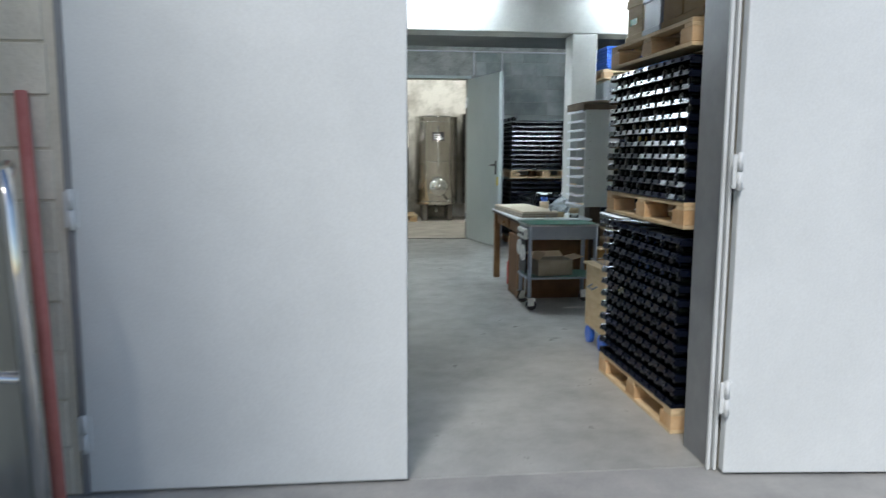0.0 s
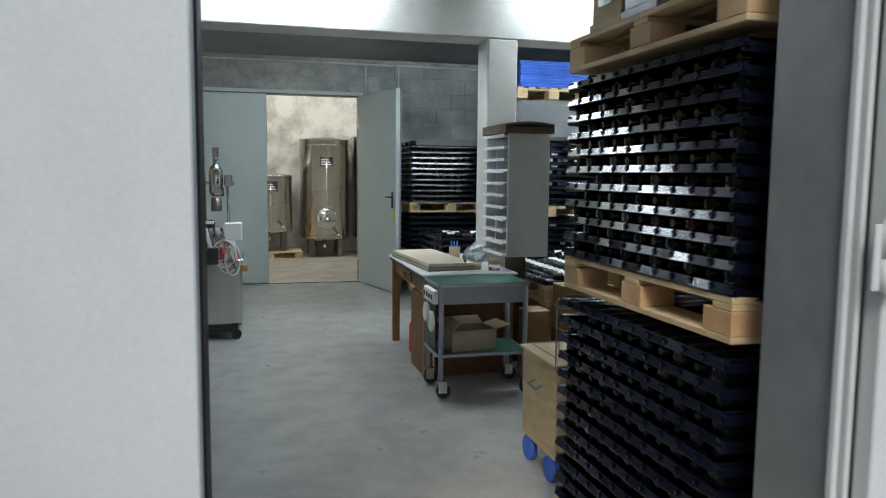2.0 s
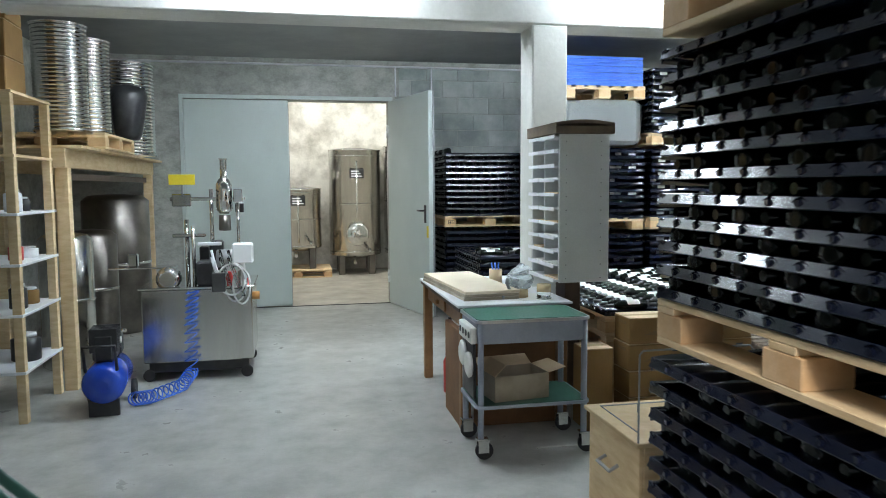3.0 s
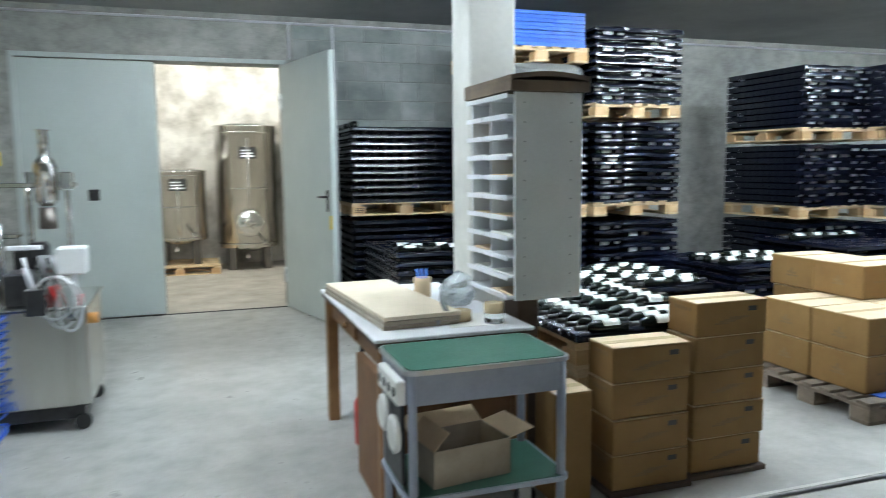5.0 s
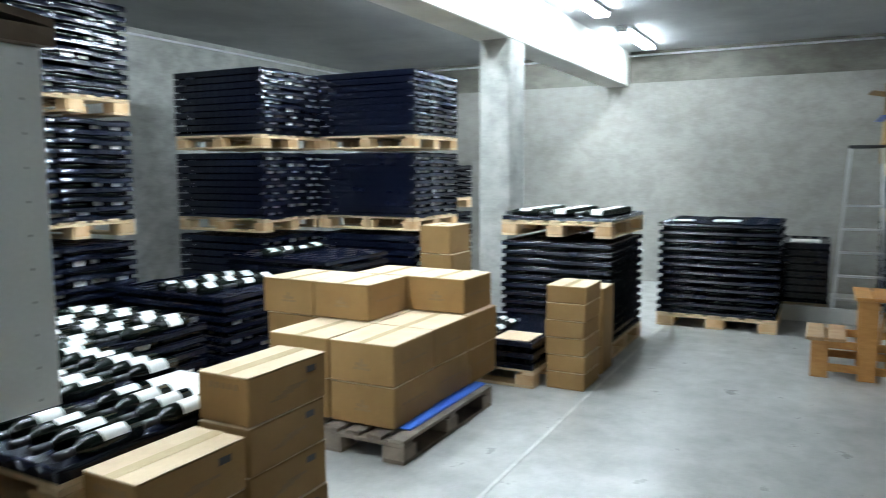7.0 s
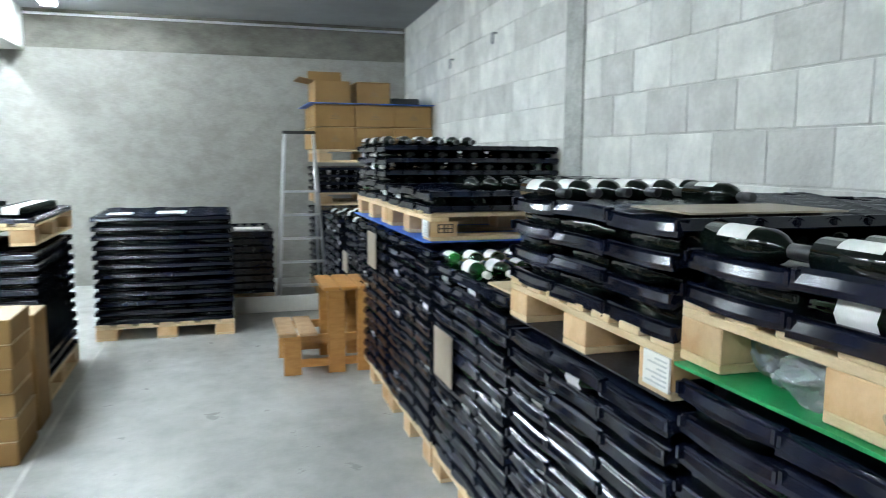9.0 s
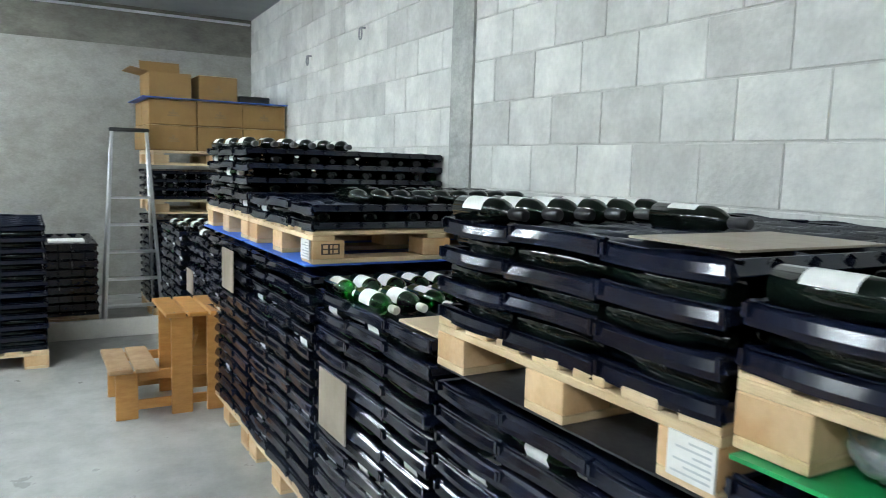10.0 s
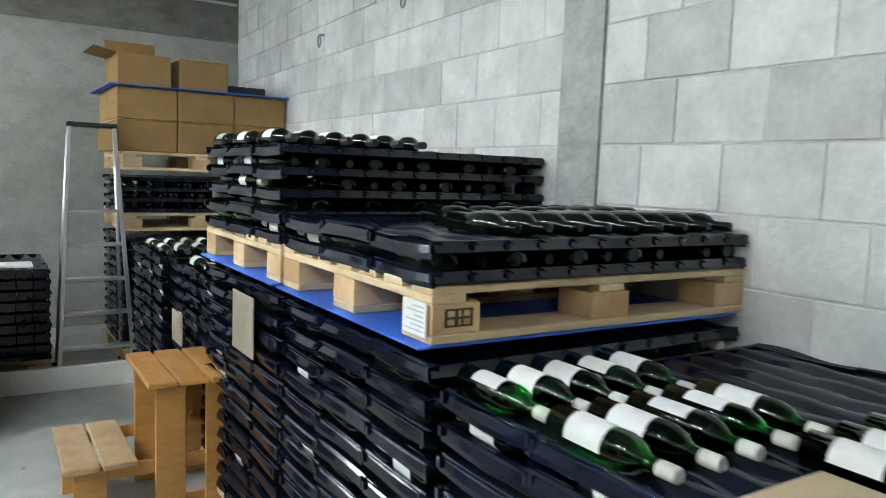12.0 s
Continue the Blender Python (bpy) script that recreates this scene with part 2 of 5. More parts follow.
def box(bm, x0, y0, z0, x1, y1, z1, bevel=0.0, mat=0, m=None):
    vs = [bm.verts.new((x, y, z)) for z in (z0, z1) for y in (y0, y1) for x in (x0, x1)]
    fs = [bm.faces.new([vs[i] for i in q]) for q in ((0, 2, 3, 1), (4, 5, 7, 6), (0, 1, 5, 4), (2, 6, 7, 3), (0, 4, 6, 2), (1, 3, 7, 5))]
    for f in fs:
        f.material_index = mat
    if m is not None:
        for v in vs:
            v.co = m @ v.co
    if bevel:
        es = list({e for f in fs for e in f.edges})
        bmesh.ops.bevel(bm, geom=es, offset=bevel, segments=1, affect="EDGES", material=mat)
    return fs


def lathe(bm, profile, seg=16, m=None, mat=0, smooth=True, caps=True):
    """Turns (radius, height) pairs round local z."""
    rings = []
    for r, h in profile:
        ring = []
        for i in range(seg):
            a = 2 * math.pi * i / seg
            co = Vector((r * math.cos(a), r * math.sin(a), h))
            ring.append(bm.verts.new(m @ co if m is not None else co))
        rings.append(ring)
    for a, b in zip(rings, rings[1:]):
        for i in range(seg):
            f = bm.faces.new((a[i], a[(i + 1) % seg], b[(i + 1) % seg], b[i]))
            f.smooth, f.material_index = smooth, mat
    if caps:
        f = bm.faces.new(rings[0][::-1])
        f.material_index = mat
        f = bm.faces.new(rings[-1])
        f.material_index = mat


def rod(bm, p, q, r, seg=8, mat=0):
    p, q = Vector(p), Vector(q)
    m = Matrix.Translation(p) @ (q - p).to_track_quat("Z", "Y").to_matrix().to_4x4()
    lathe(bm, [(r, 0), (r, (q - p).length)], seg, m, mat)


def pipe(bm, pts, r, seg=8, mat=0):
    """A round bar along a line of points."""
    pts = [Vector(p) for p in pts]
    rings = []
    for i, p in enumerate(pts):
        d = (pts[min(i + 1, len(pts) - 1)] - pts[max(i - 1, 0)]).normalized()
        q = d.to_track_quat("Z", "Y").to_matrix()
        rings.append([bm.verts.new(p + q @ Vector((r * math.cos(2 * math.pi * k / seg), r * math.sin(2 * math.pi * k / seg), 0))) for k in range(seg)])
    for a, b in zip(rings, rings[1:]):
        off = min(range(seg), key=lambda s: sum((a[k].co - b[(k + s) % seg].co).length for k in range(seg)))
        for k in range(seg):
            f = bm.faces.new((a[k], a[(k + 1) % seg], b[(k + 1 + off) % seg], b[(k + off) % seg]))
            f.smooth, f.material_index = True, mat
    bm.faces.new(rings[0][::-1])
    bm.faces.new(rings[-1])


def mesh_of(name, bm, mats):
    bmesh.ops.recalc_face_normals(bm, faces=bm.faces[:])
    me = bpy.data.meshes.new(name)
    bm.to_mesh(me)
    bm.free()
    for m in mats if isinstance(mats, (list, tuple)) else [mats]:
        me.materials.append(m)
    return me


def part(name, bm, mats, parent=None, label=""):
    ob = new(name, mesh_of(name, bm, mats) if isinstance(bm, bmesh.types.BMesh) else bm)
    if parent is not None:
        ob.parent = parent
    if label:
        tagged(ob, label)
    return ob


def solid(name, mats, *b, bevel=0.0, parent=None, label="", kind="", category=""):
    bm = bmesh.new()
    box(bm, *b, bevel=bevel)
    return tagged(part(name, bm, mats, parent, label), kind=kind, category=category)


def thing(name, label, category, m=None, group="", kind=""):
    e = new(name)
    if m is not None:
        e.matrix_basis = m
    return tagged(e, label, category, group, kind)


def structure(name, mats, *b, label="", category="wall", bevel=0.0):
    return solid(name, mats, *b, bevel=bevel, label=label, kind="structure", category=category)

# ---- the structure ----
CEILING, NORTH, EAST, WEST = 3.34, 12.95, 12.3, -2.4
structure("floor", FLOOR, WEST - 0.3, 3.31, -0.2, EAST + 0.3, 21.0, 0.0, label="smooth worn grey concrete floor", category="floor")
structure("ground", YARD, -60, -60, -0.22, 60, 3.31, -0.004, label="rough grey concrete yard", category="ground")
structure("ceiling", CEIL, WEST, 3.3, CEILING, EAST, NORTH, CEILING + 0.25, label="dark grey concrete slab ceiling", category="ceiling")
structure("wall_east", EASTWALL, EAST, 3.3, 0, EAST + 0.3, NORTH + 0.3, 3.6, label="stained grey cast concrete wall", category="wall")
# band along the top of the east wall, darker and browner than below
structure("wall_east_band", EASTBAND, EAST - 0.006, 3.58, 2.89, EAST - 0.0005, NORTH - 0.01, CEILING - 0.002, label="dark brownish upper band of the concrete wall", category="wall")
structure("wall_west", WALL, WEST - 0.3, 3.2, 0, WEST, NORTH + 0.3, 3.6, label="grey cast concrete wall", category="wall")
DX0, DX1, DTOP = -0.84, 1.86, 2.8
structure("floor_tank_room", ROUGHFLOOR, -3.2, NORTH + 0.03, -0.01, 5.2, 17.4, 0.004, label="rough brownish concrete floor of the tank room", category="floor")
# dark strip draws the threshold line and the shadow gap below the doors
structure("threshold", RUBBER, DX0 - 0.02, NORTH - 0.004, 0.0, DX1 + 0.02, NORTH + 0.028, 0.006, label="dark strip for the threshold line and the shadow gap under the doors", category="threshold")
bm = bmesh.new()
box(bm, WEST, NORTH, 0, DX0, NORTH + 0.3, 3.6)
box(bm, DX1, NORTH, 0, EAST, NORTH + 0.3, 3.6)
box(bm, DX0, NORTH, DTOP, DX1, NORTH + 0.3, 3.6)
tagged(part("wall_north", bm, WALL), "stained grey cast concrete wall with a double doorway", "wall", kind="structure")
# the wall with the entrance, and the block wall that goes on from it
EX0, EX1 = -1.26, 1.70
bm = bmesh.new()
box(bm, WEST - 0.3, 3.3, 0, EX0, 3.56, 3.6)
box(bm, EX1, 3.3, 0, 2.9, 3.56, 3.6)
box(bm, EX0, 3.3, 2.75, EX1, 3.56, 3.6)
tagged(part("wall_south", bm, CREAM), "cream painted block wall around the entrance", "wall", kind="structure")
blockwall = structure("wall_blocks", MORTAR, 2.9, 3.4, 0, 6.75, 3.806, 3.6, label="bare grey concrete block wall", category="wall")
SKEW = pose(6.75, 3.806, 0, 0, 0, -2.4)
farwall = structure("wall_blocks_far", MORTAR, 0.0, -0.4, 0, 5.8, 0.0, 3.6, label="bare grey concrete block wall", category="wall")
farwall.matrix_basis = SKEW
structure("pillar", WALL, 6.63, 3.8065, 0, 6.87, 3.824, CEILING, label="flush pale concrete pillar in the block wall", category="pillar")
structure("beam", BEAM, WEST, 8.2, 2.85, EAST, 8.55, CEILING, label="pale concrete beam across the ceiling", category="beam", bevel=0.01)
for x, w in ((2.35, 0.28), (7.75, 0.38)):
    structure("column", BEAM if x < 5 else WALL, x, 8.203, 0, x + w, 8.51, 2.85, label="square pale concrete column", category="column", bevel=0.012)
# unseen wall added beside the yard; its height sets the shade across door_1
structure("yard_wall", CREAM, -2.35, -8, 0, -2.05, 3.299, 5.2, label="unseen cream wall added to shade the left door", category="wall")
structure("floor_joint", MORTAR, 2.0, 7.03, 0.0, EAST, 7.055, 0.003, label="dusty joint line in the concrete floor", category="floor")
# the tank room
bm = bmesh.new()
box(bm, -3.2, 17.4, 0, 5.2, 17.7, 4.2)
box(bm, -3.5, NORTH + 0.3, 0, -3.2, 17.7, 4.2)
box(bm, 5.2, NORTH + 0.3, 0, 5.5, 17.7, 4.2)
tagged(part("wall_tank_room", bm, MOTTLED), "mottled pale concrete walls of the tank room", "wall", kind="structure")
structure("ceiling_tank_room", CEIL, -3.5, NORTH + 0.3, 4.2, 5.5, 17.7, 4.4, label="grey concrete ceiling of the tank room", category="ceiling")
structure("wall_tank_room_front", WALL, -3.5, NORTH + 0.02, 3.6, 5.5, NORTH + 0.3, 4.2, label="grey concrete wall above the doorway", category="wall")

# ---- pallets, trays, bottles ----


def board(lx, ly, lz, mat, name="board"):
    bm = bmesh.new()
    box(bm, -lx / 2, -ly / 2, 0, lx / 2, ly / 2, lz, bevel=0.003)
    return mesh_of(name, bm, mat)


def pallet_kit(mat):
    return (board(1.0, 0.1, 0.022, mat), board(0.145, 1.2, 0.022, mat), board(0.145, 0.145, 0.078, PINEBLOCK if mat is PINE else mat, "block"), board(0.1, 1.2, 0.022, mat))


KITS = {"new": pallet_kit(PINE), "old": pallet_kit(OLDPINE)}
PALLETS = {}


def pallet(m, kit="new", label=""):
    """A wooden pallet, 1.0 by 1.2 by 0.144, its origin under its middle."""
    if kit not in PALLETS:
        names = {"new": "pale new pine pallet with square blocks", "old": "grey weathered wooden pallet"}
        t = thing("pallet", names[kit], "pallet", m, "wooden pallets")
        a, b, c, d = KITS[kit]
        for x in (-0.4275, 0, 0.4275):
            part("bottom_board", b, None, t).location = (x, 0, 0)
            for y in (-0.5275, 0, 0.5275):
                part("block", c, None, t).location = (x, y, 0.022)
        for y in (-0.55, 0, 0.55):
            part("stringer_board", a, None, t).location = (0, y, 0.1)
        for i in range(7):
            part("deck_board", d, None, t).location = (-0.45 + 0.15 * i, 0, 0.122)
        PALLETS[kit] = t
    else:
        t = copy_thing(PALLETS[kit], m)
    if label:
        tagged(t, label)
    return t


NB = 11
BODY = [(0.012, 0.0), (0.037, 0.004), (0.038, 0.19), (0.03, 0.215), (0.0145, 0.24), (0.0145, 0.3), (0.01, 0.302)]


def tray_mesh(full):
    """A moulded tray for lying bottles: cradles across, a drooping rim that waves along the long bottles."""
    bm = bmesh.new()
    nx, ny = (36, NB * 6) if full else (6, NB * 6)
    grid = []
    for j in range(ny + 1):
        row = []
        for i in range(nx + 1):
            x, y = -0.5 + i / nx, -0.6 + 1.2 * j / ny
            ph = (j / 6 % 1.0) * 2 * math.pi
            h = 0.020 + 0.014 * math.cos(ph)
            if full:
                h += 0.006 * math.sin(x * 2 * math.pi * 3 + (math.pi if (j // 6) % 2 else 0))
            row.append(bm.verts.new((x, y, h)))
        grid.append(row)
    for j in range(ny):
        for i in range(nx):
            f = bm.faces.new((grid[j][i], grid[j][i + 1], grid[j + 1][i + 1], grid[j + 1][i]))
            f.smooth = True
    return mesh_of("tray", bm, TRAY)


def long_rim(s):
    """A slanted flange in three sagging lengths along the bottles, with crisp folds."""
    bm = bmesh.new()
    for k in range(3):
        u0, u1 = -0.5 + k / 3 + 0.002, -0.5 + (k + 1) / 3 - 0.002
        lift = (0.003, -0.004, 0.002)[k] * s
        rings = []
        for q in range(9):
            f = q / 8
            u = u0 + (u1 - u0) * f
            sag = lift - 0.005 * math.sin(math.pi * f) * (1 if k != 1 else -0.7)
            out = 0.012 + 0.004 * math.sin(math.pi * (1.5 * f + 0.7 * k + 0.4 * s))
            a = 0.588 + 0.003 * (k % 2)
            rings.append([(u, s * p, h + sag) for p, h in ((a - 0.016, 0.032), (a - 0.006, 0.035), (a - 0.001, 0.034), (a + 0.008, 0.0245), (a + out, 0.006), (a + out + 0.001, -0.007), (a + out - 0.004, -0.009), (a - 0.014, 0.004))])
        for r in range(7):
            strip = [[bm.verts.new(g[r]), bm.verts.new(g[r + 1])] for g in rings]
            for q in range(8):
                fc = bm.faces.new((strip[q][0], strip[q + 1][0], strip[q + 1][1], strip[q][1]))
                fc.smooth = True
        for g in (rings[0], rings[-1]):
            bm.faces.new([bm.verts.new(c) for c in g])
        # stiffening fold at each end of a length
        for u in (u0 + 0.001, u1 - 0.012):
            box(bm, u, min(s * 0.594, s * 0.606), 0.004, u + 0.011, max(s * 0.594, s * 0.606), 0.031 + lift)
    return mesh_of("long_rim", bm, TRAY)


def end_rim(s, deep):
    """The lip across the bottles' ends: a leaning band in short lengths with a clip at each division, or tall upright tabs."""
    bm = bmesh.new()
    gap = 0.004 if deep else 0.0016
    for k in range(NB):
        u0, u1 = -0.6 + 1.2 * k / NB + gap, -0.6 + 1.2 * (k + 1) / NB - gap
        tip = 0.0018 * math.sin(k * 2.4 + s)
        # upright tabs: shade put into the shape, so dim pile ends show no glints
        if deep:
            pts = [(0.486, 0.029), (0.498, 0.034), (0.5035, 0.032), (0.5055, -0.026), (0.5025, -0.026), (0.5012, 0.006), (0.486, 0.006)]
        else:
            pts = [(0.482, 0.03), (0.4905, 0.034), (0.493, 0.0335), (0.507 + tip, 0.007), (0.5065 + tip, 0.0045), (0.5, 0.003), (0.484, 0.003)]
        rings = [[bm.verts.new((s * p, u, h)) for p, h in pts] for u in (u0, u1)]
        for r in range(6):
            bm.faces.new((rings[0][r], rings[1][r], rings[1][r + 1], rings[0][r + 1]))
        bm.faces.new(rings[0])
        bm.faces.new(rings[1])
        if not deep and k:
            a, b = sorted((s * 0.497, s * 0.5075))
            box(bm, a, u0 - 0.008, 0.012, b, u0 + 0.005, 0.026)
    return mesh_of("end_rim", bm, TRAY)


def straight_rim(s, along):
    """A straight slanting flange down one side of a tray, nearly flush with its neighbours."""
    bm = bmesh.new()
    half, a = (0.5, 0.588) if along else (0.595, 0.489)
    rings = []
    for q in range(13):
        u = -half + 2 * half * q / 12
        sag = 0.0016 * math.sin(3 * math.pi * q / 12 + s) - 0.0012
        prof = ((a - 0.016, 0.031), (a - 0.006, 0.036), (a - 0.002, 0.035), (a + 0.0055, 0.022), (a + 0.011, -0.002), (a + 0.0075, -0.006), (a - 0.01, 0.003))
        rings.append([(u, s * p, h + sag) if along else (s * p, u, h + sag) for p, h in prof])
    for r in range(6):
        strip = [[bm.verts.new(g[r]), bm.verts.new(g[r + 1])] for g in rings]
        for q in range(12):
            bm.faces.new((strip[q][0], strip[q + 1][0], strip[q + 1][1], strip[q][1])).smooth = True
    for g in (rings[0], rings[-1]):
        bm.faces.new([bm.verts.new(c) for c in g])
    return mesh_of("long_rim" if along else "end_rim", bm, TRAY)


SIDES = [("long_rim", long_rim(-1)), ("long_rim", long_rim(1))]
RIMS = {d: SIDES + [("end_rim", end_rim(-1, d)), ("end_rim", end_rim(1, d))] for d in (False, True)}
RIMS["flat"] = [("long_rim", straight_rim(q, True)) for q in (-1, 1)] + [("end_rim", straight_rim(q, False)) for q in (-1, 1)]
TRAY_FULL, TRAY_STACKED = tray_mesh(True), tray_mesh(False)


def bottle_matrix(i, j, z, rnd, way=None):
    """Bottle i of three along local x, j across local y; neighbours lie head to tail."""
    x = -0.5 + 0.026 + i * 0.323
    y = -0.6 + 1.2 * (j + 0.5) / NB
    if ((i + j) % 2 if way is None else way):
        return Matrix.Translation((x + 0.302, y, z)) @ pose(0, 0, 0, 0, -90, 0) @ pose(0, 0, 0, 0, 0, rnd.uniform(-28, 28))
    return Matrix.Translation((x, y, z)) @ pose(0, 0, 0, 0, 90, 0) @ pose(0, 0, 0, 0, 0, rnd.uniform(152, 208))


def bottle_fill(seed, white, green=0.0):
    """The bottles round the edge of one tray, in one mesh."""
    rnd = random.Random(seed)
    bm = bmesh.new()
    for i in range(3):
        for j in range(NB):
            if i == 1 and j not in (0, NB - 1):
                continue
            if rnd.random() < 0.06:
                continue
            m = bottle_matrix(i, j, 0.052, rnd)
            lathe(bm, [(0.016, 0.004), (0.031, 0.0), (0.037, 0.012), (0.037, 0.19), (0.0155, 0.24), (0.0155, 0.302)], 8, m, 3 if j in (0, NB - 1) and rnd.random() < green else 0)
            # white labels and capsules, standing also for pale glints on the piles
            if j in (0, NB - 1) and rnd.random() < white:
                lathe(bm, [(0.0168, 0.245), (0.0168, 0.304)], 8, m, 1)
                lathe(bm, [(0.0376, 0.07), (0.0376, 0.16)], 8, m, 2, caps=False)
    return mesh_of("bottle_layer", bm, [GLASS, CAPSULE, LABEL, GREENGLASS])


FILLS = {w: [bottle_fill(s, w / 10, 0.3 if w == 2 else 0) for s in range(5)] for w in (0, 2, 3, 9)}
count = 0


def trays(m, z, layers, height, white=0, label="", deep=False, flat=False):
    """A pile of filled trays from height z, in all so high."""
    global count
    p = height / layers
    rnd = random.Random(count)
    for k in range(layers):
        count += 1
        turn = pose(rnd.uniform(-0.004, 0.004), rnd.uniform(-0.004, 0.004), z + p * k, 0, 0, rnd.uniform(-0.4, 0.4) + (180 if k % 2 else 0))
        t = new("bottle_tray", TRAY_FULL if k == layers - 1 else TRAY_STACKED)
        t.matrix_basis = m @ turn
        tagged(t, label or "glossy black plastic bottle tray in a tall pile", "tray", "stacked bottle trays")
        for nm, me in RIMS["flat" if flat else deep and k > 0]:
            part(nm, me, None, t)
        if k < layers - 1:
            b = new("bottle_layer", rnd.choice(FILLS[white]))
            b.parent = t
            tagged(b, "dark wine bottles lying in the tray", kind="stuff")


BOTTLES = {}


def bottle_kit(kind):
    bm = bmesh.new()
    lathe(bm, BODY, 16)
    body = mesh_of("glass", bm, GREENGLASS if kind == "green" else GLASS)
    bm = bmesh.new()
    arc = [[bm.verts.new((0.0388 * math.cos(a * math.pi / 12), 0.0388 * math.sin(a * math.pi / 12), h)) for a in range(-5, 6)] for h in (0.06, 0.155)]
    for a in range(10):
        bm.faces.new((arc[0][a], arc[0][a + 1], arc[1][a + 1], arc[1][a])).smooth = True
    lab = mesh_of("label", bm, LABEL)
    bm = bmesh.new()
    lathe(bm, [(0.0152, 0.262 if kind == "green" else 0.245), (0.0155, 0.3), (0.012, 0.304)], 12)
    return body, lab, mesh_of("capsule", bm, CAPSULE if kind == "green" else BLACK)


BKITS = {k: bottle_kit(k) for k in ("dark", "green")}


def bottle(m, kind="dark", label=True):
    key = (kind, label)
    if key not in BOTTLES:
        words = {"dark": "dark glass wine bottle lying on a tray", "green": "green glass wine bottle with white label lying on a tray"}
        if kind == "dark" and label:
            words["dark"] = "dark glass wine bottle with white label lying on a tray"
        t = thing("wine_bottle", words[kind], "bottle", m, "wine bottles")
        a, b, c = BKITS[kind]
        part("glass", a, None, t)
        if label:
            part("label", b, None, t, "white paper label")
            part("capsule", c, None, t)
        BOTTLES[key] = t
        return t
    return copy_thing(BOTTLES[key], m)


def top_bottles(m, z, cells, kind="dark", label=True, seed=0, way=None):
    rnd = random.Random(seed)
    for i, j in cells:
        bottle(m @ bottle_matrix(i, j, z + 0.058, rnd, way), kind, label)


def at(x, y, rz=0):
    return pose(x, y, 0, 0, 0, rz)


def up(m, z):
    return m @ Matrix.Translation((0, 0, z))


P = 0.144

# ---- lamps: fluorescent battens ----


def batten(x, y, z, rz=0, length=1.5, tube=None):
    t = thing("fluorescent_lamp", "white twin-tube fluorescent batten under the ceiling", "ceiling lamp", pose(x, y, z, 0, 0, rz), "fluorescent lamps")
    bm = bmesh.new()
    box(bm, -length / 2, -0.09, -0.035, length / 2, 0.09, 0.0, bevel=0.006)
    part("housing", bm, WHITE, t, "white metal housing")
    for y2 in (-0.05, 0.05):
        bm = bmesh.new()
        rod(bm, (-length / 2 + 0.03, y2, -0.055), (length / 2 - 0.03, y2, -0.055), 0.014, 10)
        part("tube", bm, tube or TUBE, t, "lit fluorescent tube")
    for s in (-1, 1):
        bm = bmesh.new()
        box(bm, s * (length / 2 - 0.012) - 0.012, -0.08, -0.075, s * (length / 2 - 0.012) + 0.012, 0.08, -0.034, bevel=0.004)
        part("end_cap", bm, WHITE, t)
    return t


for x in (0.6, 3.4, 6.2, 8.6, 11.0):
    batten(x, 7.8, CEILING - 0.001, tube=DIMTUBE if x < 4 else TUBE)
# unseen row behind the beam, placed by its light on the east wall
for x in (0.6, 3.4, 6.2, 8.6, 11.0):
    batten(x, 8.95, CEILING - 0.001, tube=TUBE if x < 4 else STRONGTUBE)
# unseen battens assumed here to brighten the tank room
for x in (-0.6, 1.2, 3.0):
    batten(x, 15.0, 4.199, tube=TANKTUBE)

# ---- entrance doors ----


def leaf(name, m, width, height, mats, label, edge_mat, thick=0.06, lip=0.02):
    """A door leaf from its hinge side along local x, its face towards local -y."""
    t = thing(name, label, "door", m, kind="structure")
    bm = bmesh.new()
    box(bm, 0, 0, 0.012, width, thick, height, bevel=0.004)
    part("panel", bm, mats, t)
    bm = bmesh.new()
    box(bm, width - 0.012, thick + 0.001, 0.012, width + 0.006, thick + lip, height - 0.01)
    part("seal", bm, edge_mat, t, "black rubber edge seal")
    return t


def hinge(parent, x, y, z):
    bm = bmesh.new()
    for k, (a, b) in enumerate(((0, 0.085), (0.09, 0.175))):
        rod(bm, (x, y, z + a), (x, y, z + b), 0.013, 12)
    box(bm, x - 0.03, y + 0.004, z + 0.01, x + 0.03, y + 0.012, z + 0.165, bevel=0.002)
    part("hinge", bm, PAINT, parent, "painted steel hinge")


lf = leaf("door_1", pose(-1.23, 3.29, 0, 0, 0, -0.4), 1.43, 2.7, PAINT, "closed white steel door leaf of the entrance", RUBBER, 0.085, 0.13)
for z in (0.2, 1.2, 2.3):
    hinge(lf, -0.006, -0.012, z)
rf = leaf("door_2", pose(1.715, 3.2, 0, 0, 0, -5), 1.41, 2.7, PAINT, "open white steel door leaf folded against the wall", RUBBER)
for z in (0.3, 1.37, 2.35):
    hinge(rf, -0.006, -0.012, z)
bm = bmesh.new()
for x0, x1 in ((EX0, EX0 + 0.03), (EX1 - 0.02, EX1 + 0.03)):
    box(bm, x0, 3.285, 0, x1, 3.566, 2.75, bevel=0.004)
box(bm, EX0 + 0.03, 3.285, 2.7, EX1 - 0.02, 3.566, 2.75)
tagged(part("door_frame", bm, STEELGREY), "grey steel frame of the entrance", "door frame", kind="structure")
bm = bmesh.new()
box(bm, 1.665, 3.262, 0, 1.682, 3.284, 2.7, bevel=0.003)
box(bm, 1.695, 3.255, 0, 1.71, 3.284, 2.7, bevel=0.003)
tagged(part("door_stop", bm, PAINT), "white painted steel strips on the door frame", "door frame", kind="structure")

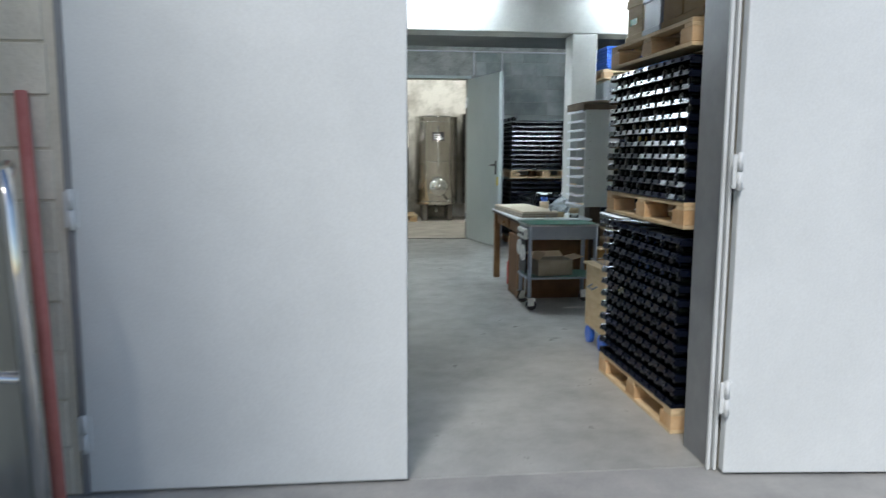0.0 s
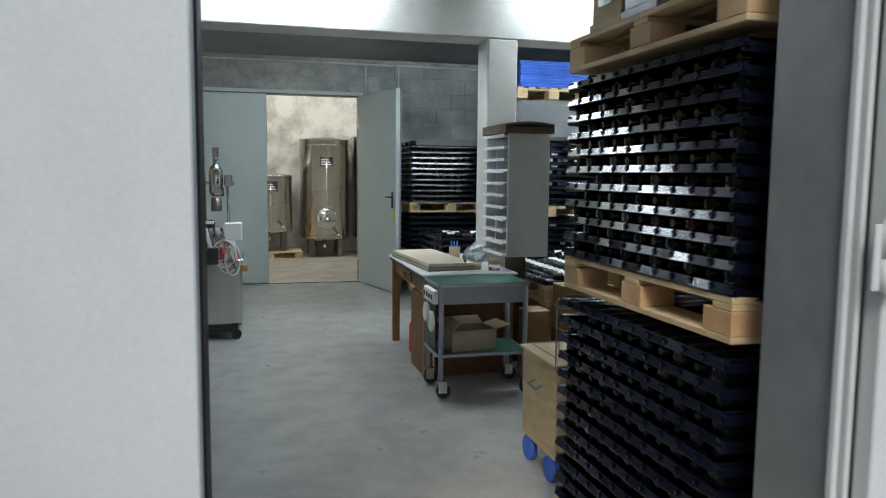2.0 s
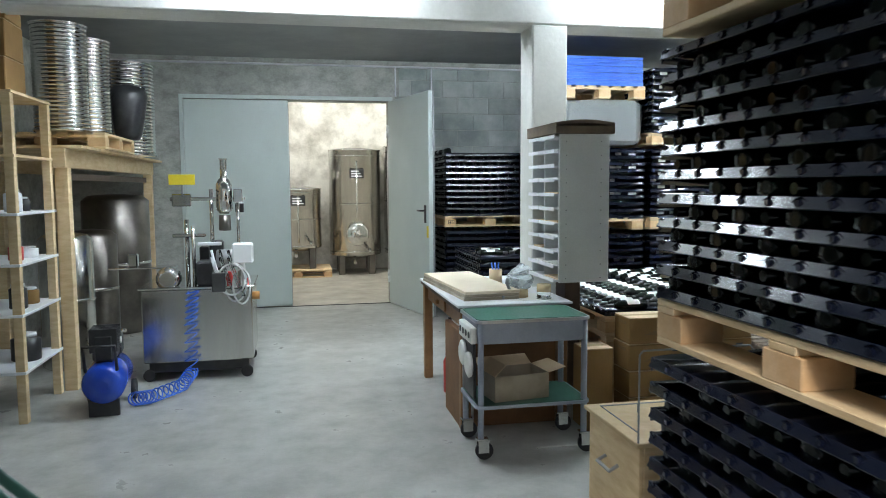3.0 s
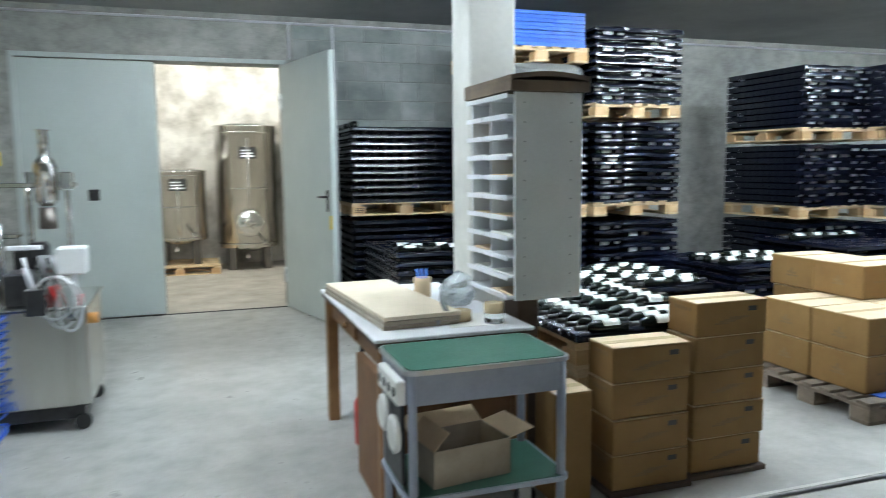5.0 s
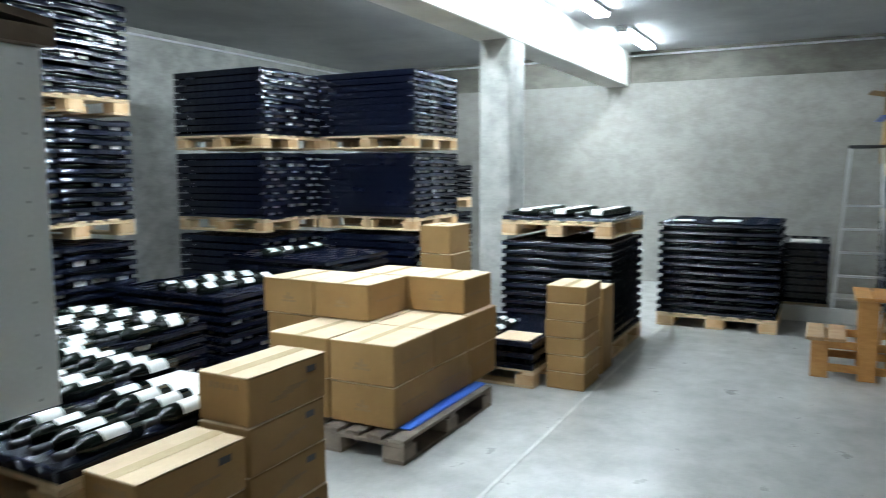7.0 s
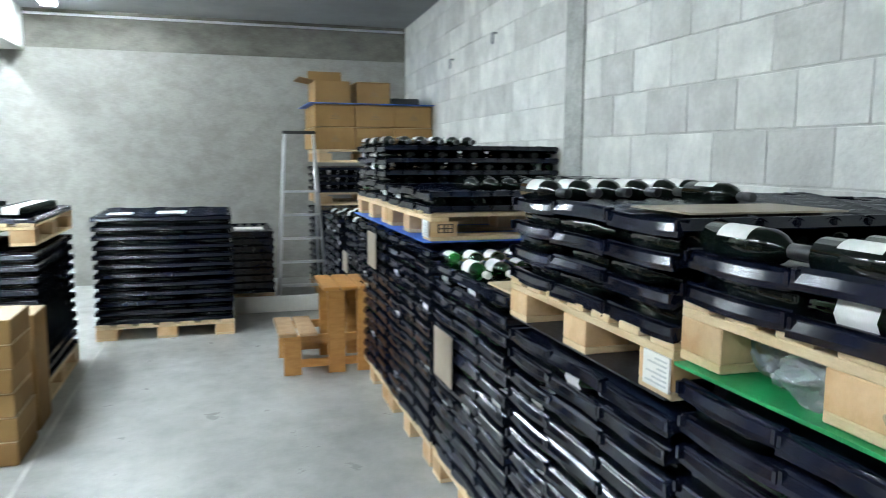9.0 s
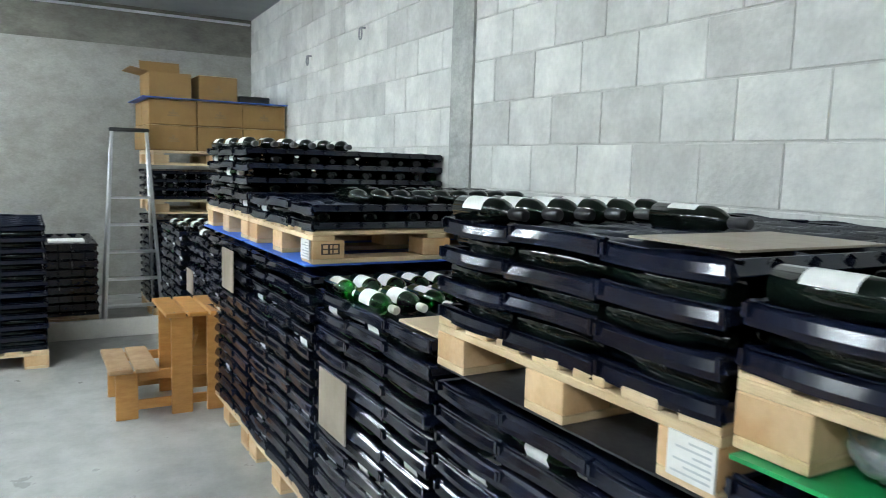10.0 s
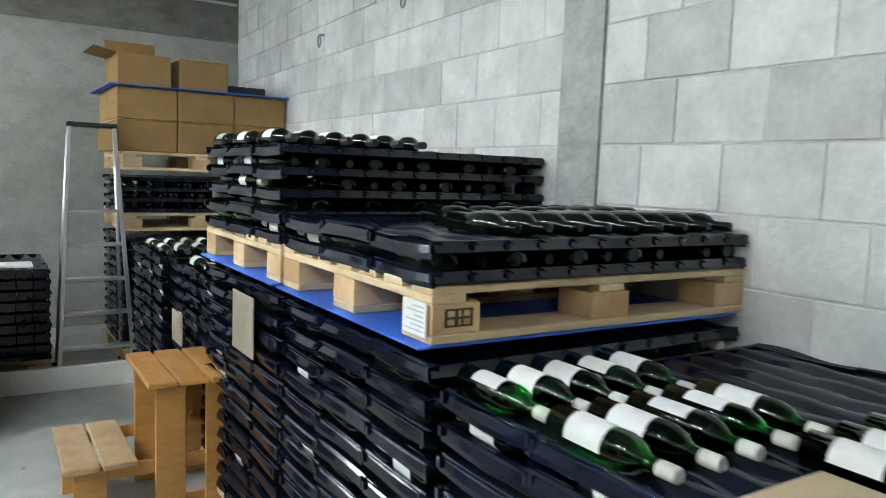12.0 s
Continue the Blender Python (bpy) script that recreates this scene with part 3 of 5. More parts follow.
# ---- tank room doors ----
la = leaf("door_3", pose(DX0, NORTH + 0.02, 0), 1.34, 2.79, GREYDOOR, "closed grey-green steel door leaf", STEELGREY)
lb = leaf("door_4", pose(DX1 - 0.02, NORTH - 0.02, 0, 0, 0, -75.5), 1.32, 2.79, GREYDOOR, "grey-green steel door leaf standing open into the store", STEELGREY)
bm = bmesh.new()
box(bm, 1.2, -0.012, 1.18, 1.25, 0.0, 1.4, bevel=0.004)
rod(bm, (1.225, -0.002, 1.33), (1.225, -0.05, 1.33), 0.012)
pipe(bm, [(1.225, -0.05, 1.33), (1.18, -0.055, 1.33), (1.09, -0.05, 1.33)], 0.011)
part("door_handle", bm, BLACK, lb, "black lever handle with back plate")
bm = bmesh.new()
box(bm, 1.26, -0.004, 1.0, 1.31, 0.0, 1.14)
part("sticker", bm, YELLOW, lb, "yellow sticker")
bm = bmesh.new()
box(bm, 0.62, -0.02, 1.3, 0.73, 0.0, 1.42, bevel=0.005)
part("switch_box", bm, BLACK, la, "small black box")
for z in (0.3, 2.3):
    hinge(lb, -0.004, -0.012, z)
bm = bmesh.new()
box(bm, DX0 - 0.05, NORTH - 0.015, 0, DX0, NORTH + 0.02, DTOP + 0.05, bevel=0.003)
box(bm, DX1, NORTH - 0.015, 0, DX1 + 0.05, NORTH + 0.02, DTOP + 0.05, bevel=0.003)
box(bm, DX0, NORTH - 0.015, DTOP, DX1, NORTH + 0.02, DTOP + 0.05, bevel=0.003)
tagged(part("door_frame_north", bm, GREYDOOR), "grey-green steel frame of the tank room doors", "door frame", kind="structure")
bm = bmesh.new()
for y, z, x0, x1 in ((NORTH - 0.02, 3.26, -2.3, 12.2),):
    rod(bm, (x0, y, z), (x1, y, z), 0.014)
rod(bm, (EAST - 0.02, 3.6, 3.28), (EAST - 0.02, NORTH - 0.03, 3.28), 0.016)
for x in (1.95, 2.45):
    rod(bm, (x, NORTH - 0.02, 3.26), (x, NORTH - 0.02, 2.86), 0.012)
tagged(part("conduit", bm, WHITE), "thin white cable conduits along the walls", "conduit", kind="structure")

def stamp(parent, m):
    """A burnt mark on a pallet's end block: an outline and a few strokes."""
    bm = bmesh.new()
    for a, b, c, d in ((-0.042, 0.0, 0.042, 0.005), (-0.042, 0.02, 0.042, 0.026), (-0.042, 0.041, 0.042, 0.046), (-0.042, 0.0, -0.034, 0.046), (0.034, 0.0, 0.042, 0.046), (-0.012, 0.0, -0.002, 0.046), (0.008, 0.0, 0.014, 0.046)):
        box(bm, a, -0.0012, b, c, 0.001, d, m=m)
    return tagged(part("stamp", bm, DARKWOOD, parent, "dark brown burnt stamp"), kind="stuff")


# ---- the row of pallets along the block wall ----
ALL = [(i, j) for i in range(3) for j in range(NB)]
A = at(2.17, 4.33, 0.6)
pallet(A)
trays(A, P, 12, 0.99)
A = at(2.18, 4.31, 0.6)
stamp(pallet(up(A, 1.137)), pose(-0.43, 0.6, 0.04, 0, 0, 180))
trays(A, 1.137 + P, 11, 0.805)
pallet(up(A, 2.088))
S1 = at(3.27, 4.43, -0.8)
pallet(S1)
trays(S1, P, 13, 1.02, 2)
solid("plastic_sheet", GREEN, 2.78, 3.84, 1.162, 3.76, 5.05, 1.17, label="bright green plastic sheet under a pallet", category="sheet")
pallet(up(S1, 1.172))
trays(S1, 1.172 + P, 2, 0.16, 2)
top_bottles(S1, 1.172 + P + 0.08, [(0, 10), (1, 10), (2, 10), (0, 9), (1, 9), (0, 7), (1, 8)], seed=4, way=1)
G = at(4.30, 4.43, 0.3)
pallet(G)
trays(G, P, 12, 0.91, 2)
solid("plastic_sheet", BLACK, 3.82, 3.85, 1.055, 4.78, 5.03, 1.06, label="thin black plastic sheet under a pallet", category="sheet")
pallet(up(G, 1.06))
trays(G, 1.06 + P, 4, 0.34, 0)
top_bottles(G, 1.06 + P + 0.255, [(2, 10), (2, 9), (2, 8), (2, 7), (2, 6), (2, 5), (1, 6)], seed=5, way=1)
solid("board", OLDBOARD, 3.84, 4.5, 1.497, 4.12, 4.96, 1.502, label="thin grey-brown cardboard sheet on the trays", category="board")
MM = at(5.36, 4.42, 0)
pallet(MM)
trays(MM, P, 13, 1.01, 2)
top_bottles(MM, P + 0.932, [(2, 10), (2, 9), (2, 8), (2, 7), (2, 6)], "green", seed=1, way=1)
top_bottles(MM, P + 0.932, [(1, 10), (1, 9), (1, 8), (1, 7), (1, 6), (0, 7), (0, 6), (0, 5)], "green", seed=2, way=1)
solid("board", CARTONPALE, 4.86, 4.7, 1.118, 5.12, 5.0, 1.126, label="brown cardboard sheet lying on the trays", category="board")
FF = at(6.42, 4.42, 0.2)
pallet(FF)
trays(FF, P, 13, 1.05, 2)
solid("plastic_sheet", BLUE, 5.92, 3.85, 1.193, 6.92, 5.05, 1.2, label="blue plastic sheet under a pallet", category="sheet")
stamp(pallet(up(FF, 1.202)), pose(-0.5, 0.52, 0.04, 0, 0, -90))
trays(FF, 1.202 + P, 2, 0.15, 2)
top_bottles(FF, 1.202 + P + 0.075, [(0, j) for j in range(9)] + [(1, j) for j in range(8)] + [(2, 3), (2, 5)], label=False, seed=3, way=1)
F2 = at(7.46, 4.42, 0)
pallet(F2)
trays(F2, P, 13, 1.05, 2)
solid("plastic_sheet", BLUE, 6.97, 3.85, 1.193, 7.95, 5.05, 1.2, label="blue plastic sheet under a pallet", category="sheet")
pallet(up(F2, 1.202))
trays(F2, 1.202 + P, 5, 0.4, 2)
top_bottles(F2, 1.202 + P + 0.32, [(0, j) for j in range(5, 11)] + [(2, 10), (1, 10)], label=True, seed=6, way=1)
F3 = at(8.5, 4.365, -1)
pallet(F3)
trays(F3, P, 12, 0.95, 2)
top_bottles(F3, P + 0.87, [(0, j) for j in range(3, 11)] + [(1, j) for j in range(5, 11)], label=True, seed=7, way=1)
F5 = at(9.56, 4.4, 0)
pallet(F5)
trays(F5, P, 12, 0.95, 2)
top_bottles(F5, P + 0.87, [(0, j) for j in range(3, 11)] + [(1, j) for j in range(7, 11)], label=True, seed=8, way=1)
F4 = at(11.1, 4.38, 0)
pallet(F4)
trays(F4, P, 12, 0.92)
pallet(up(F4, 1.075))
trays(F4, 1.075 + P, 4, 0.33)
pallet(up(F4, 1.555))


def notice(x, y, z, w, h, label):
    solid("cardboard_sheet", OLDBOARD, x, y, z, x + w, y + 0.006, z + h, label=label, category="cardboard")


notice(5.46, 5.042, 0.57, 0.28, 0.24, "brown cardboard card hung on the tray pile")
notice(7.18, 5.042, 0.87, 0.26, 0.24, "brown cardboard card hung on the tray pile")
notice(8.35, 5.042, 0.66, 0.22, 0.17, "pale card hung on the tray pile")


bag2 = thing("plastic_bag", "crumpled clear plastic film inside a pallet", "bag", pose(3.32, 4.93, 1.172))
for k in range(5):
    bm = bmesh.new()
    bmesh.ops.create_icosphere(bm, subdivisions=3, radius=0.055)
    for v in bm.verts:
        v.co = Vector((v.co.x * 1.5, v.co.y, v.co.z * 0.7)) + 0.03 * noise.noise_vector(v.co * 25 + Vector((k, 0, 0)))
        v.co += Vector((-0.25 + 0.12 * k, 0.05 * (k % 2), 0.045))
    part("fold", bm, MILKFILM, bag2)
for x, z in ((3.795, 1.08), (5.925, 1.22)):
    y = 5.033 if x < 5 else 5.025
    tag = solid("paper_label", LABEL, x, y, z, x + 0.11, y + 0.006, z + 0.085, label="white printed paper label on a pallet block", category="label")
    bm = bmesh.new()
    for k in range(6):
        box(bm, x + 0.008, y + 0.006, z + 0.01 + 0.012 * k, x + (0.1, 0.07, 0.095, 0.05, 0.09, 0.06)[k], y + 0.0066, z + 0.014 + 0.012 * k)
    tagged(part("print", bm, CLEARHOSE, tag, "unreadable grey lines"), kind="stuff")


# ---- cartons ----
def carton(m, w, d, h, holes=False, marks=True, group="brown cartons", label=""):
    """A taped corrugated box; w along local x, d along local y."""
    key = (w, d, h, holes, marks)
    if key in CARTONS:
        t = copy_thing(CARTONS[key], m)
        return tagged(t, label) if label else t
    t = thing("carton", label or ("brown cardboard carton with a hand hole and printed mark" if holes else "brown cardboard wine carton sealed with tape"), "carton", m, group)
    bm = bmesh.new()
    box(bm, -w / 2, -d / 2, 0, w / 2, d / 2, h - 0.003, bevel=0.006)
    part("body", bm, CARTON, t)
    # board colours carry the light: dark body for dim sides, pale lit flaps
    for s in (-1, 1):
        bm = bmesh.new()
        box(bm, -w / 2 + 0.002, min(s * 0.0015, s * (d / 2 - 0.002)), h - 0.003, w / 2 - 0.002, max(s * 0.0015, s * (d / 2 - 0.002)), h, bevel=0.0008)
        part("flap", bm, CARTONPALE, t, "top flap coloured paler for the light from above")
    bm = bmesh.new()
    box(bm, -w / 2 - 0.001, -0.025, h - 0.0005, w / 2 + 0.001, 0.025, h + 0.0008)
    part("tape", bm, TAPE, t, "strip of clear brown tape")
    if holes:
        bm = bmesh.new()
        # flat black patch in place of the hole's shaded inside
        box(bm, w * 0.22, -d / 2 - 0.001, h * 0.68, w * 0.34, -d / 2 + 0.001, h * 0.82, bevel=0.0003)
        part("hand_hole", bm, BLACK, t, "hand hole drawn as a black patch")
    if marks:
        bm = bmesh.new()
        if holes:
            for k in range(4):
                box(bm, -w * 0.25 + 0.03 * k, -d / 2 - 0.0012, h * (0.34 + 0.05 * k), -w * 0.05 + 0.04 * k, -d / 2, h * (0.38 + 0.055 * k))
            for k in range(5):
                box(bm, -w / 2 - 0.0012, d * (-0.3 + 0.12 * k), h * 0.72, -w / 2, d * (-0.22 + 0.12 * k), h * 0.84)
        else:
            for s in (-1, 1):
                x = s * (w / 2 + 0.0006)
                for k, (a, b, c, e) in enumerate(((-0.1, 0.42, 0.05, 0.5), (-0.03, 0.5, 0.02, 0.62), (0.04, 0.44, 0.09, 0.52), (-0.14, 0.34, 0.12, 0.4))):
                    box(bm, min(x, s * w / 2), d * a, h * b, max(x, s * w / 2), d * c, h * e)
                y = s * (d / 2 + 0.0006)
                for k in range(6):
                    box(bm, w * (-0.3 + 0.1 * k), min(y, s * d / 2), h * 0.48, w * (-0.23 + 0.1 * k), max(y, s * d / 2), h * 0.54)
        tagged(part("print", bm, CARTONPRINT, t, "printed dark mark"), kind="stuff")
    CARTONS[key] = t
    return t


CARTONS = {}
rnd = random.Random(11)


def jig(x, y, z, rz=0):
    return pose(x + rnd.uniform(-0.006, 0.006), y + rnd.uniform(-0.006, 0.006), z, 0, 0, rz + rnd.uniform(-1.2, 1.2))


# on the far pile by the corner
for k in range(2):
    for j in range(3):
        carton(jig(10.6 + 0.26, 3.89 + 0.45 * j, 1.702 + 0.248 * k), 0.495, 0.445, 0.244)
        carton(jig(10.6 + 0.77, 3.89 + 0.45 * j, 1.702 + 0.248 * k), 0.495, 0.445, 0.244)
solid("plastic_sheet", BLUE, 10.55, 3.66, 2.2, 11.65, 5.08, 2.208, label="blue plastic sheet on the cartons", category="sheet")
carton(jig(10.87, 4.35, 2.21), 0.495, 0.38, 0.24)
opened = thing("open_carton", "brown cardboard carton with its flaps standing open", "carton", pose(10.87, 4.82, 2.21, 0, 0, 2) @ Matrix.Diagonal((1.15, 1.15, 1.25, 1)))
for b, nm in (((-0.22, -0.17, 0, 0.22, 0.17, 0.004), "bottom"), ((-0.22, -0.17, 0.004, -0.216, 0.17, 0.19), "side"), ((0.216, -0.17, 0.004, 0.22, 0.17, 0.19), "side"), ((-0.216, -0.17, 0.004, 0.216, -0.166, 0.19), "side"), ((-0.216, 0.166, 0.004, 0.216, 0.17, 0.19), "side")):
    solid(nm, CARTON, *b, parent=opened)
bm = bmesh.new()
box(bm, -0.002, -0.17, 0, 0.002, 0.17, 0.13, m=pose(0.215, 0, 0.19, 0, 18, 0))
part("flap", bm, CARTON, opened)
bm = bmesh.new()
box(bm, -0.22, -0.002, 0, 0.22, 0.002, 0.15, m=pose(0, 0.17, 0.19, -80, 0, 0))
part("flap", bm, CARTON, opened)
solid("folded_sheet", BLACK, 10.9, 3.75, 2.21, 11.4, 4.08, 2.3, bevel=0.01, label="folded black plastic sheets on the cartons", category="sheet")

# two towers of cartons beside the aisle
for x, y, n in ((2.94, 7.38, 4), (3.44, 7.42, 5)):
    solid("base_board", DARKWOOD, x - 0.24, y - 0.14, 0.002, x + 0.24, y + 0.14, 0.03, bevel=0.004, label="dark wooden board under a carton tower", category="board")
    for k in range(n):
        carton(jig(x, y, 0.031 + 0.18 * k), 0.44, 0.24, 0.178, True)
# the carton pallet
LB = pose(5.34, 8.08, 0, 0, 0, 90)
pallet(LB, "old")
pallet(pose(5.4, 9.11, 0, 0, 0, 90), "old")
solid("plastic_sheet", BLUE, 4.9, 7.63, 0.146, 5.95, 8.57, 0.153, label="blue plastic sheet on a pallet", category="sheet")
for k in range(2):
    for x in (5.09, 5.595, 6.08):
        for y in (7.93, 8.385, 8.84):
            if x < 5.2 and y > 8.6:
                continue
            carton(jig(x, y, 0.155 + 0.246 * k), 0.495 if x < 6 else 0.45, 0.445, 0.244)
for x, y in ((5.595, 8.42), (5.595, 8.87), (6.08, 7.96), (6.08, 8.42)):
    carton(jig(x, y, 0.155 + 0.492), 0.495 if x < 6 else 0.45, 0.445, 0.244)
# carton tower by the low pallet
for k in range(6):
    carton(jig(6.73, 7.24, 0.002 + 0.131 * k), 0.4, 0.3, 0.13, marks=False)
carton(jig(7.2, 7.25, 0.002), 0.3, 0.3, 0.7, marks=False)
for k in range(3):
    carton(jig(8.0, 9.0, 0.002 + 0.27 * k), 0.45, 0.36, 0.268, marks=False)
carton(jig(8.0, 9.0, 0.813), 0.45, 0.34, 0.28, marks=False, label="pale brown carton on a pile")
# cartons and crates on the pallet by the entrance
for k, (y, w, h, mat, lab) in enumerate(((4.95, 0.26, 0.32, PINE, "pale wooden crate with a small green label"), (4.66, 0.26, 0.3, TROLLEYGREY, "grey plastic crate on a pallet"), (4.36, 0.26, 0.34, CARTON, "brown carton upright on a pallet"), (4.08, 0.26, 0.33, CARTON, "brown carton upright on a pallet"))):
    c = thing("crate", lab, "crate", pose(2.08, y - 0.17, 2.234, 0, 0, rnd.uniform(-2, 2)), "crates above the entrance pile")
    bm = bmesh.new()
    box(bm, -0.3, -w / 2, 0, 0.3, w / 2, h, bevel=0.006)
    part("body", bm, mat, c)
    for zz in (0.02, h - 0.07):
        bm = bmesh.new()
        box(bm, -0.308, -w / 2 - 0.008, zz, 0.308, w / 2 + 0.008, zz + 0.05, bevel=0.003)
        part("batten", bm, mat, c)
    if k == 0:
        bm = bmesh.new()
        box(bm, -0.311, -0.06, 0.13, -0.3085, 0.06, 0.17)
        part("label", bm, GREEN, c, "green label")

# ---- stacks beyond the aisle ----
H = at(9.8, 6.53, 90) @ Matrix.Diagonal((1.17, 0.95, 1, 1))
pallet(H)
trays(H, P, 12, 1.0, flat=True)
solid("paper_sheet", LABEL, 9.45, 6.35, 1.098, 9.75, 6.6, 1.106, label="white paper sheets on a tray pile", category="paper")
solid("paper_sheet", LABEL, 9.4, 6.8, 1.098, 9.6, 7.0, 1.106, label="white paper sheets on a tray pile", category="paper")
N = at(8.05, 7.65, 90)
pallet(N)
trays(N, P, 12, 0.91, flat=True)
pallet(up(N, 1.06))
trays(N, 1.06 + P, 1, 0.08, flat=True)
top_bottles(N, 1.06 + P, [(i, j) for i in (0, 1, 2) for j in range(3, 11)], seed=9, way=0)
PL = at(6.93, 8.05, 0)
pallet(PL)
trays(PL, P, 3, 0.26, flat=True)
solid("board", CARTONPALE, 6.45, 7.5, 0.352, 6.75, 7.78, 0.36, label="pale board on a low tray pile", category="board")
top_bottles(PL, P + 0.175, [(0, 3), (0, 4), (0, 5), (1, 3), (1, 4)], seed=10)
K = at(10.95, 6.1, 0)
pallet(K)
trays(K, P, 9, 0.72, deep=True)
solid("paper_sheet", LABEL, 10.55, 5.6, 0.82, 10.8, 5.9, 0.835, label="white labels on a small tray pile", category="paper")
solid("plank", LABEL, 10.08, 4.98, 0.002, 10.12, 5.98, 0.17, bevel=0.004, label="white painted plank lying on edge", category="plank")
D = at(5.15, 11.35, 0)
pallet(D)
trays(D, P, 12, 0.96, 3)
pallet(up(D, 1.11))
trays(D, 1.11 + P, 11, 0.84, 3)
pallet(up(D, 2.1))
trays(D, 2.1 + P, 10, 0.78, 3)
B2 = at(4.06, 11.35, 0)
pallet(B2)
trays(B2, P, 12, 0.96, 3)
pallet(up(B2, 1.11))
trays(B2, 1.11 + P, 11, 0.84, 3)
pallet(up(B2, 2.62))
film = thing("wrapped_pack", "clear plastic film wrapped round pale packs", "packaging", pose(4.06, 11.35, 2.1))
bm = bmesh.new()
box(bm, -0.46, -0.55, 0.0, 0.46, 0.55, 0.5, bevel=0.05)
part("pack", bm, WHITE, film, "white pack")
bm = bmesh.new()
box(bm, -0.49, -0.59, 0.0, 0.49, 0.59, 0.515, bevel=0.06)
bmesh.ops.subdivide_edges(bm, edges=bm.edges[:], cuts=5, use_grid_fill=True)
for v in bm.verts:
    v.co += 0.018 * noise.noise_vector(v.co * 9)
part("film", bm, CLEARFILM, film, "crumpled clear film")
for k in range(9):
    solid("blue_board", BLUE, 3.6 + rnd.uniform(-0.01, 0.01), 10.77 + rnd.uniform(-0.01, 0.01), 2.766 + 0.037 * k, 4.54, 11.93, 2.766 + 0.037 * k + 0.034, bevel=0.004, label="stacked blue plastic divider board", category="board")
C = at(3.03, 12.43, 90)
pallet(C)
trays(C, P, 12, 0.96, flat=True)
stamp(pallet(up(C, 1.11)), pose(-0.5, 0.52, 0.04, 0, 0, -90))
trays(C, 1.11 + P, 11, 0.84, flat=True)
top_bottles(C, 1.11 + P + 0.765, [(2, 10), (2, 9), (1, 10), (0, 10)], label=False, seed=12)
for e in (at(7.62, 11.22, 0), at(8.47, 9.95, 0)):
    pallet(e)
    trays(e, P, 11, 0.86, 9, deep=True)
    pallet(up(e, 1.01))
    trays(e, 1.01 + P, 10, 0.71, 9, deep=True)
    pallet(up(e, 1.87))
    trays(e, 1.87 + P, 10, 0.7, 9, deep=True)
E3 = at(9.8, 10.4, 0)
pallet(E3)
trays(E3, P, 12, 1.0, deep=True)
pallet(up(E3, 1.15))
trays(E3, 1.15 + P, 6, 0.45, deep=True)
W = at(5.87, 10.1, 0)
pallet(W)
trays(W, P, 8, 0.6, 3, flat=True)
top_bottles(W, P + 0.525, [(i, j) for i in (0, 1, 2) for j in (2, 3, 4, 5, 6)], seed=13)
Q = at(6.95, 9.95, 0)
pallet(Q)
trays(Q, P, 10, 0.76, 3, flat=True)
top_bottles(Q, P + 0.68, [(i, j) for i in (0, 1, 2) for j in (6, 7)], seed=14)
XS = at(4.15, 9.55, 0)
pallet(XS)
trays(XS, P, 8, 0.6, 3, flat=True)
top_bottles(XS, P + 0.525, [(i, j) for i in (0, 1, 2) for j in range(9)], seed=15)
YS = at(2.95, 10.85, 0)
pallet(YS)
trays(YS, P, 10, 0.8, flat=True)
top_bottles(YS, P + 0.72, [(0, 0), (0, 1), (0, 2), (1, 0), (1, 1)], seed=16)
V = at(3.17, 8.13, 0)
for k in range(5):
    pallet(up(V, 0.1445 * k) @ pose(rnd.uniform(-0.01, 0.01), rnd.uniform(-0.01, 0.01), 0))
trays(V, 0.725, 1, 0.08, flat=True)
top_bottles(V, 0.725, [c for c in ALL if c not in ((2, 0), (2, 1), (2, 2), (2, 3), (2, 4), (1, 4))], seed=17, way=1)
solid("paper_sheet", LABEL, 3.36, 7.72, 0.762, 3.62, 8.06, 0.768, label="white paper sheet lying on the top tray", category="paper")

# ---- work table ----
table = thing("work_table", "brown wooden work table with a white top", "table", pose(1.99, 8.19, 0))
bm = bmesh.new()
box(bm, -0.4, -0.75, 0.832, 0.4, 0.75, 0.85, bevel=0.004)
part("tabletop", bm, WHITE, table, "white laminate top with dark underside")
bm = bmesh.new()
box(bm, -0.39, -0.74, 0.806, 0.39, 0.74, 0.831)
part("underboard", bm, DARKWOOD, table)
for s in (-1, 1):
    bm = bmesh.new()
    box(bm, s * 0.33 - 0.012, -0.66, 0.68, s * 0.33 + 0.012, 0.66, 0.805, bevel=0.003)
    part("apron", bm, TABLEWOOD, table)
    bm = bmesh.new()
    box(bm, -0.33, s * 0.68 - 0.012, 0.68, 0.33, s * 0.68 + 0.012, 0.805, bevel=0.003)
    part("apron", bm, TABLEWOOD, table)
    for q in (-1, 1):
        bm = bmesh.new()
        box(bm, s * 0.34 - 0.035, q * 0.69 - 0.035, 0, s * 0.34 + 0.035, q * 0.69 + 0.035, 0.805, bevel=0.005)
        part("leg", bm, TABLEWOOD, table)
bm = bmesh.new()
box(bm, -0.36, -0.1, 0.7, -0.344, 0.3, 0.79, bevel=0.003)
lathe(bm, [(0.016, 0), (0.02, 0.015), (0.012, 0.028)], 12, pose(-0.36, 0.1, 0.745, 0, -90, 0))
part("drawer", bm, TABLEWOOD, table, "small wooden drawer with knob")
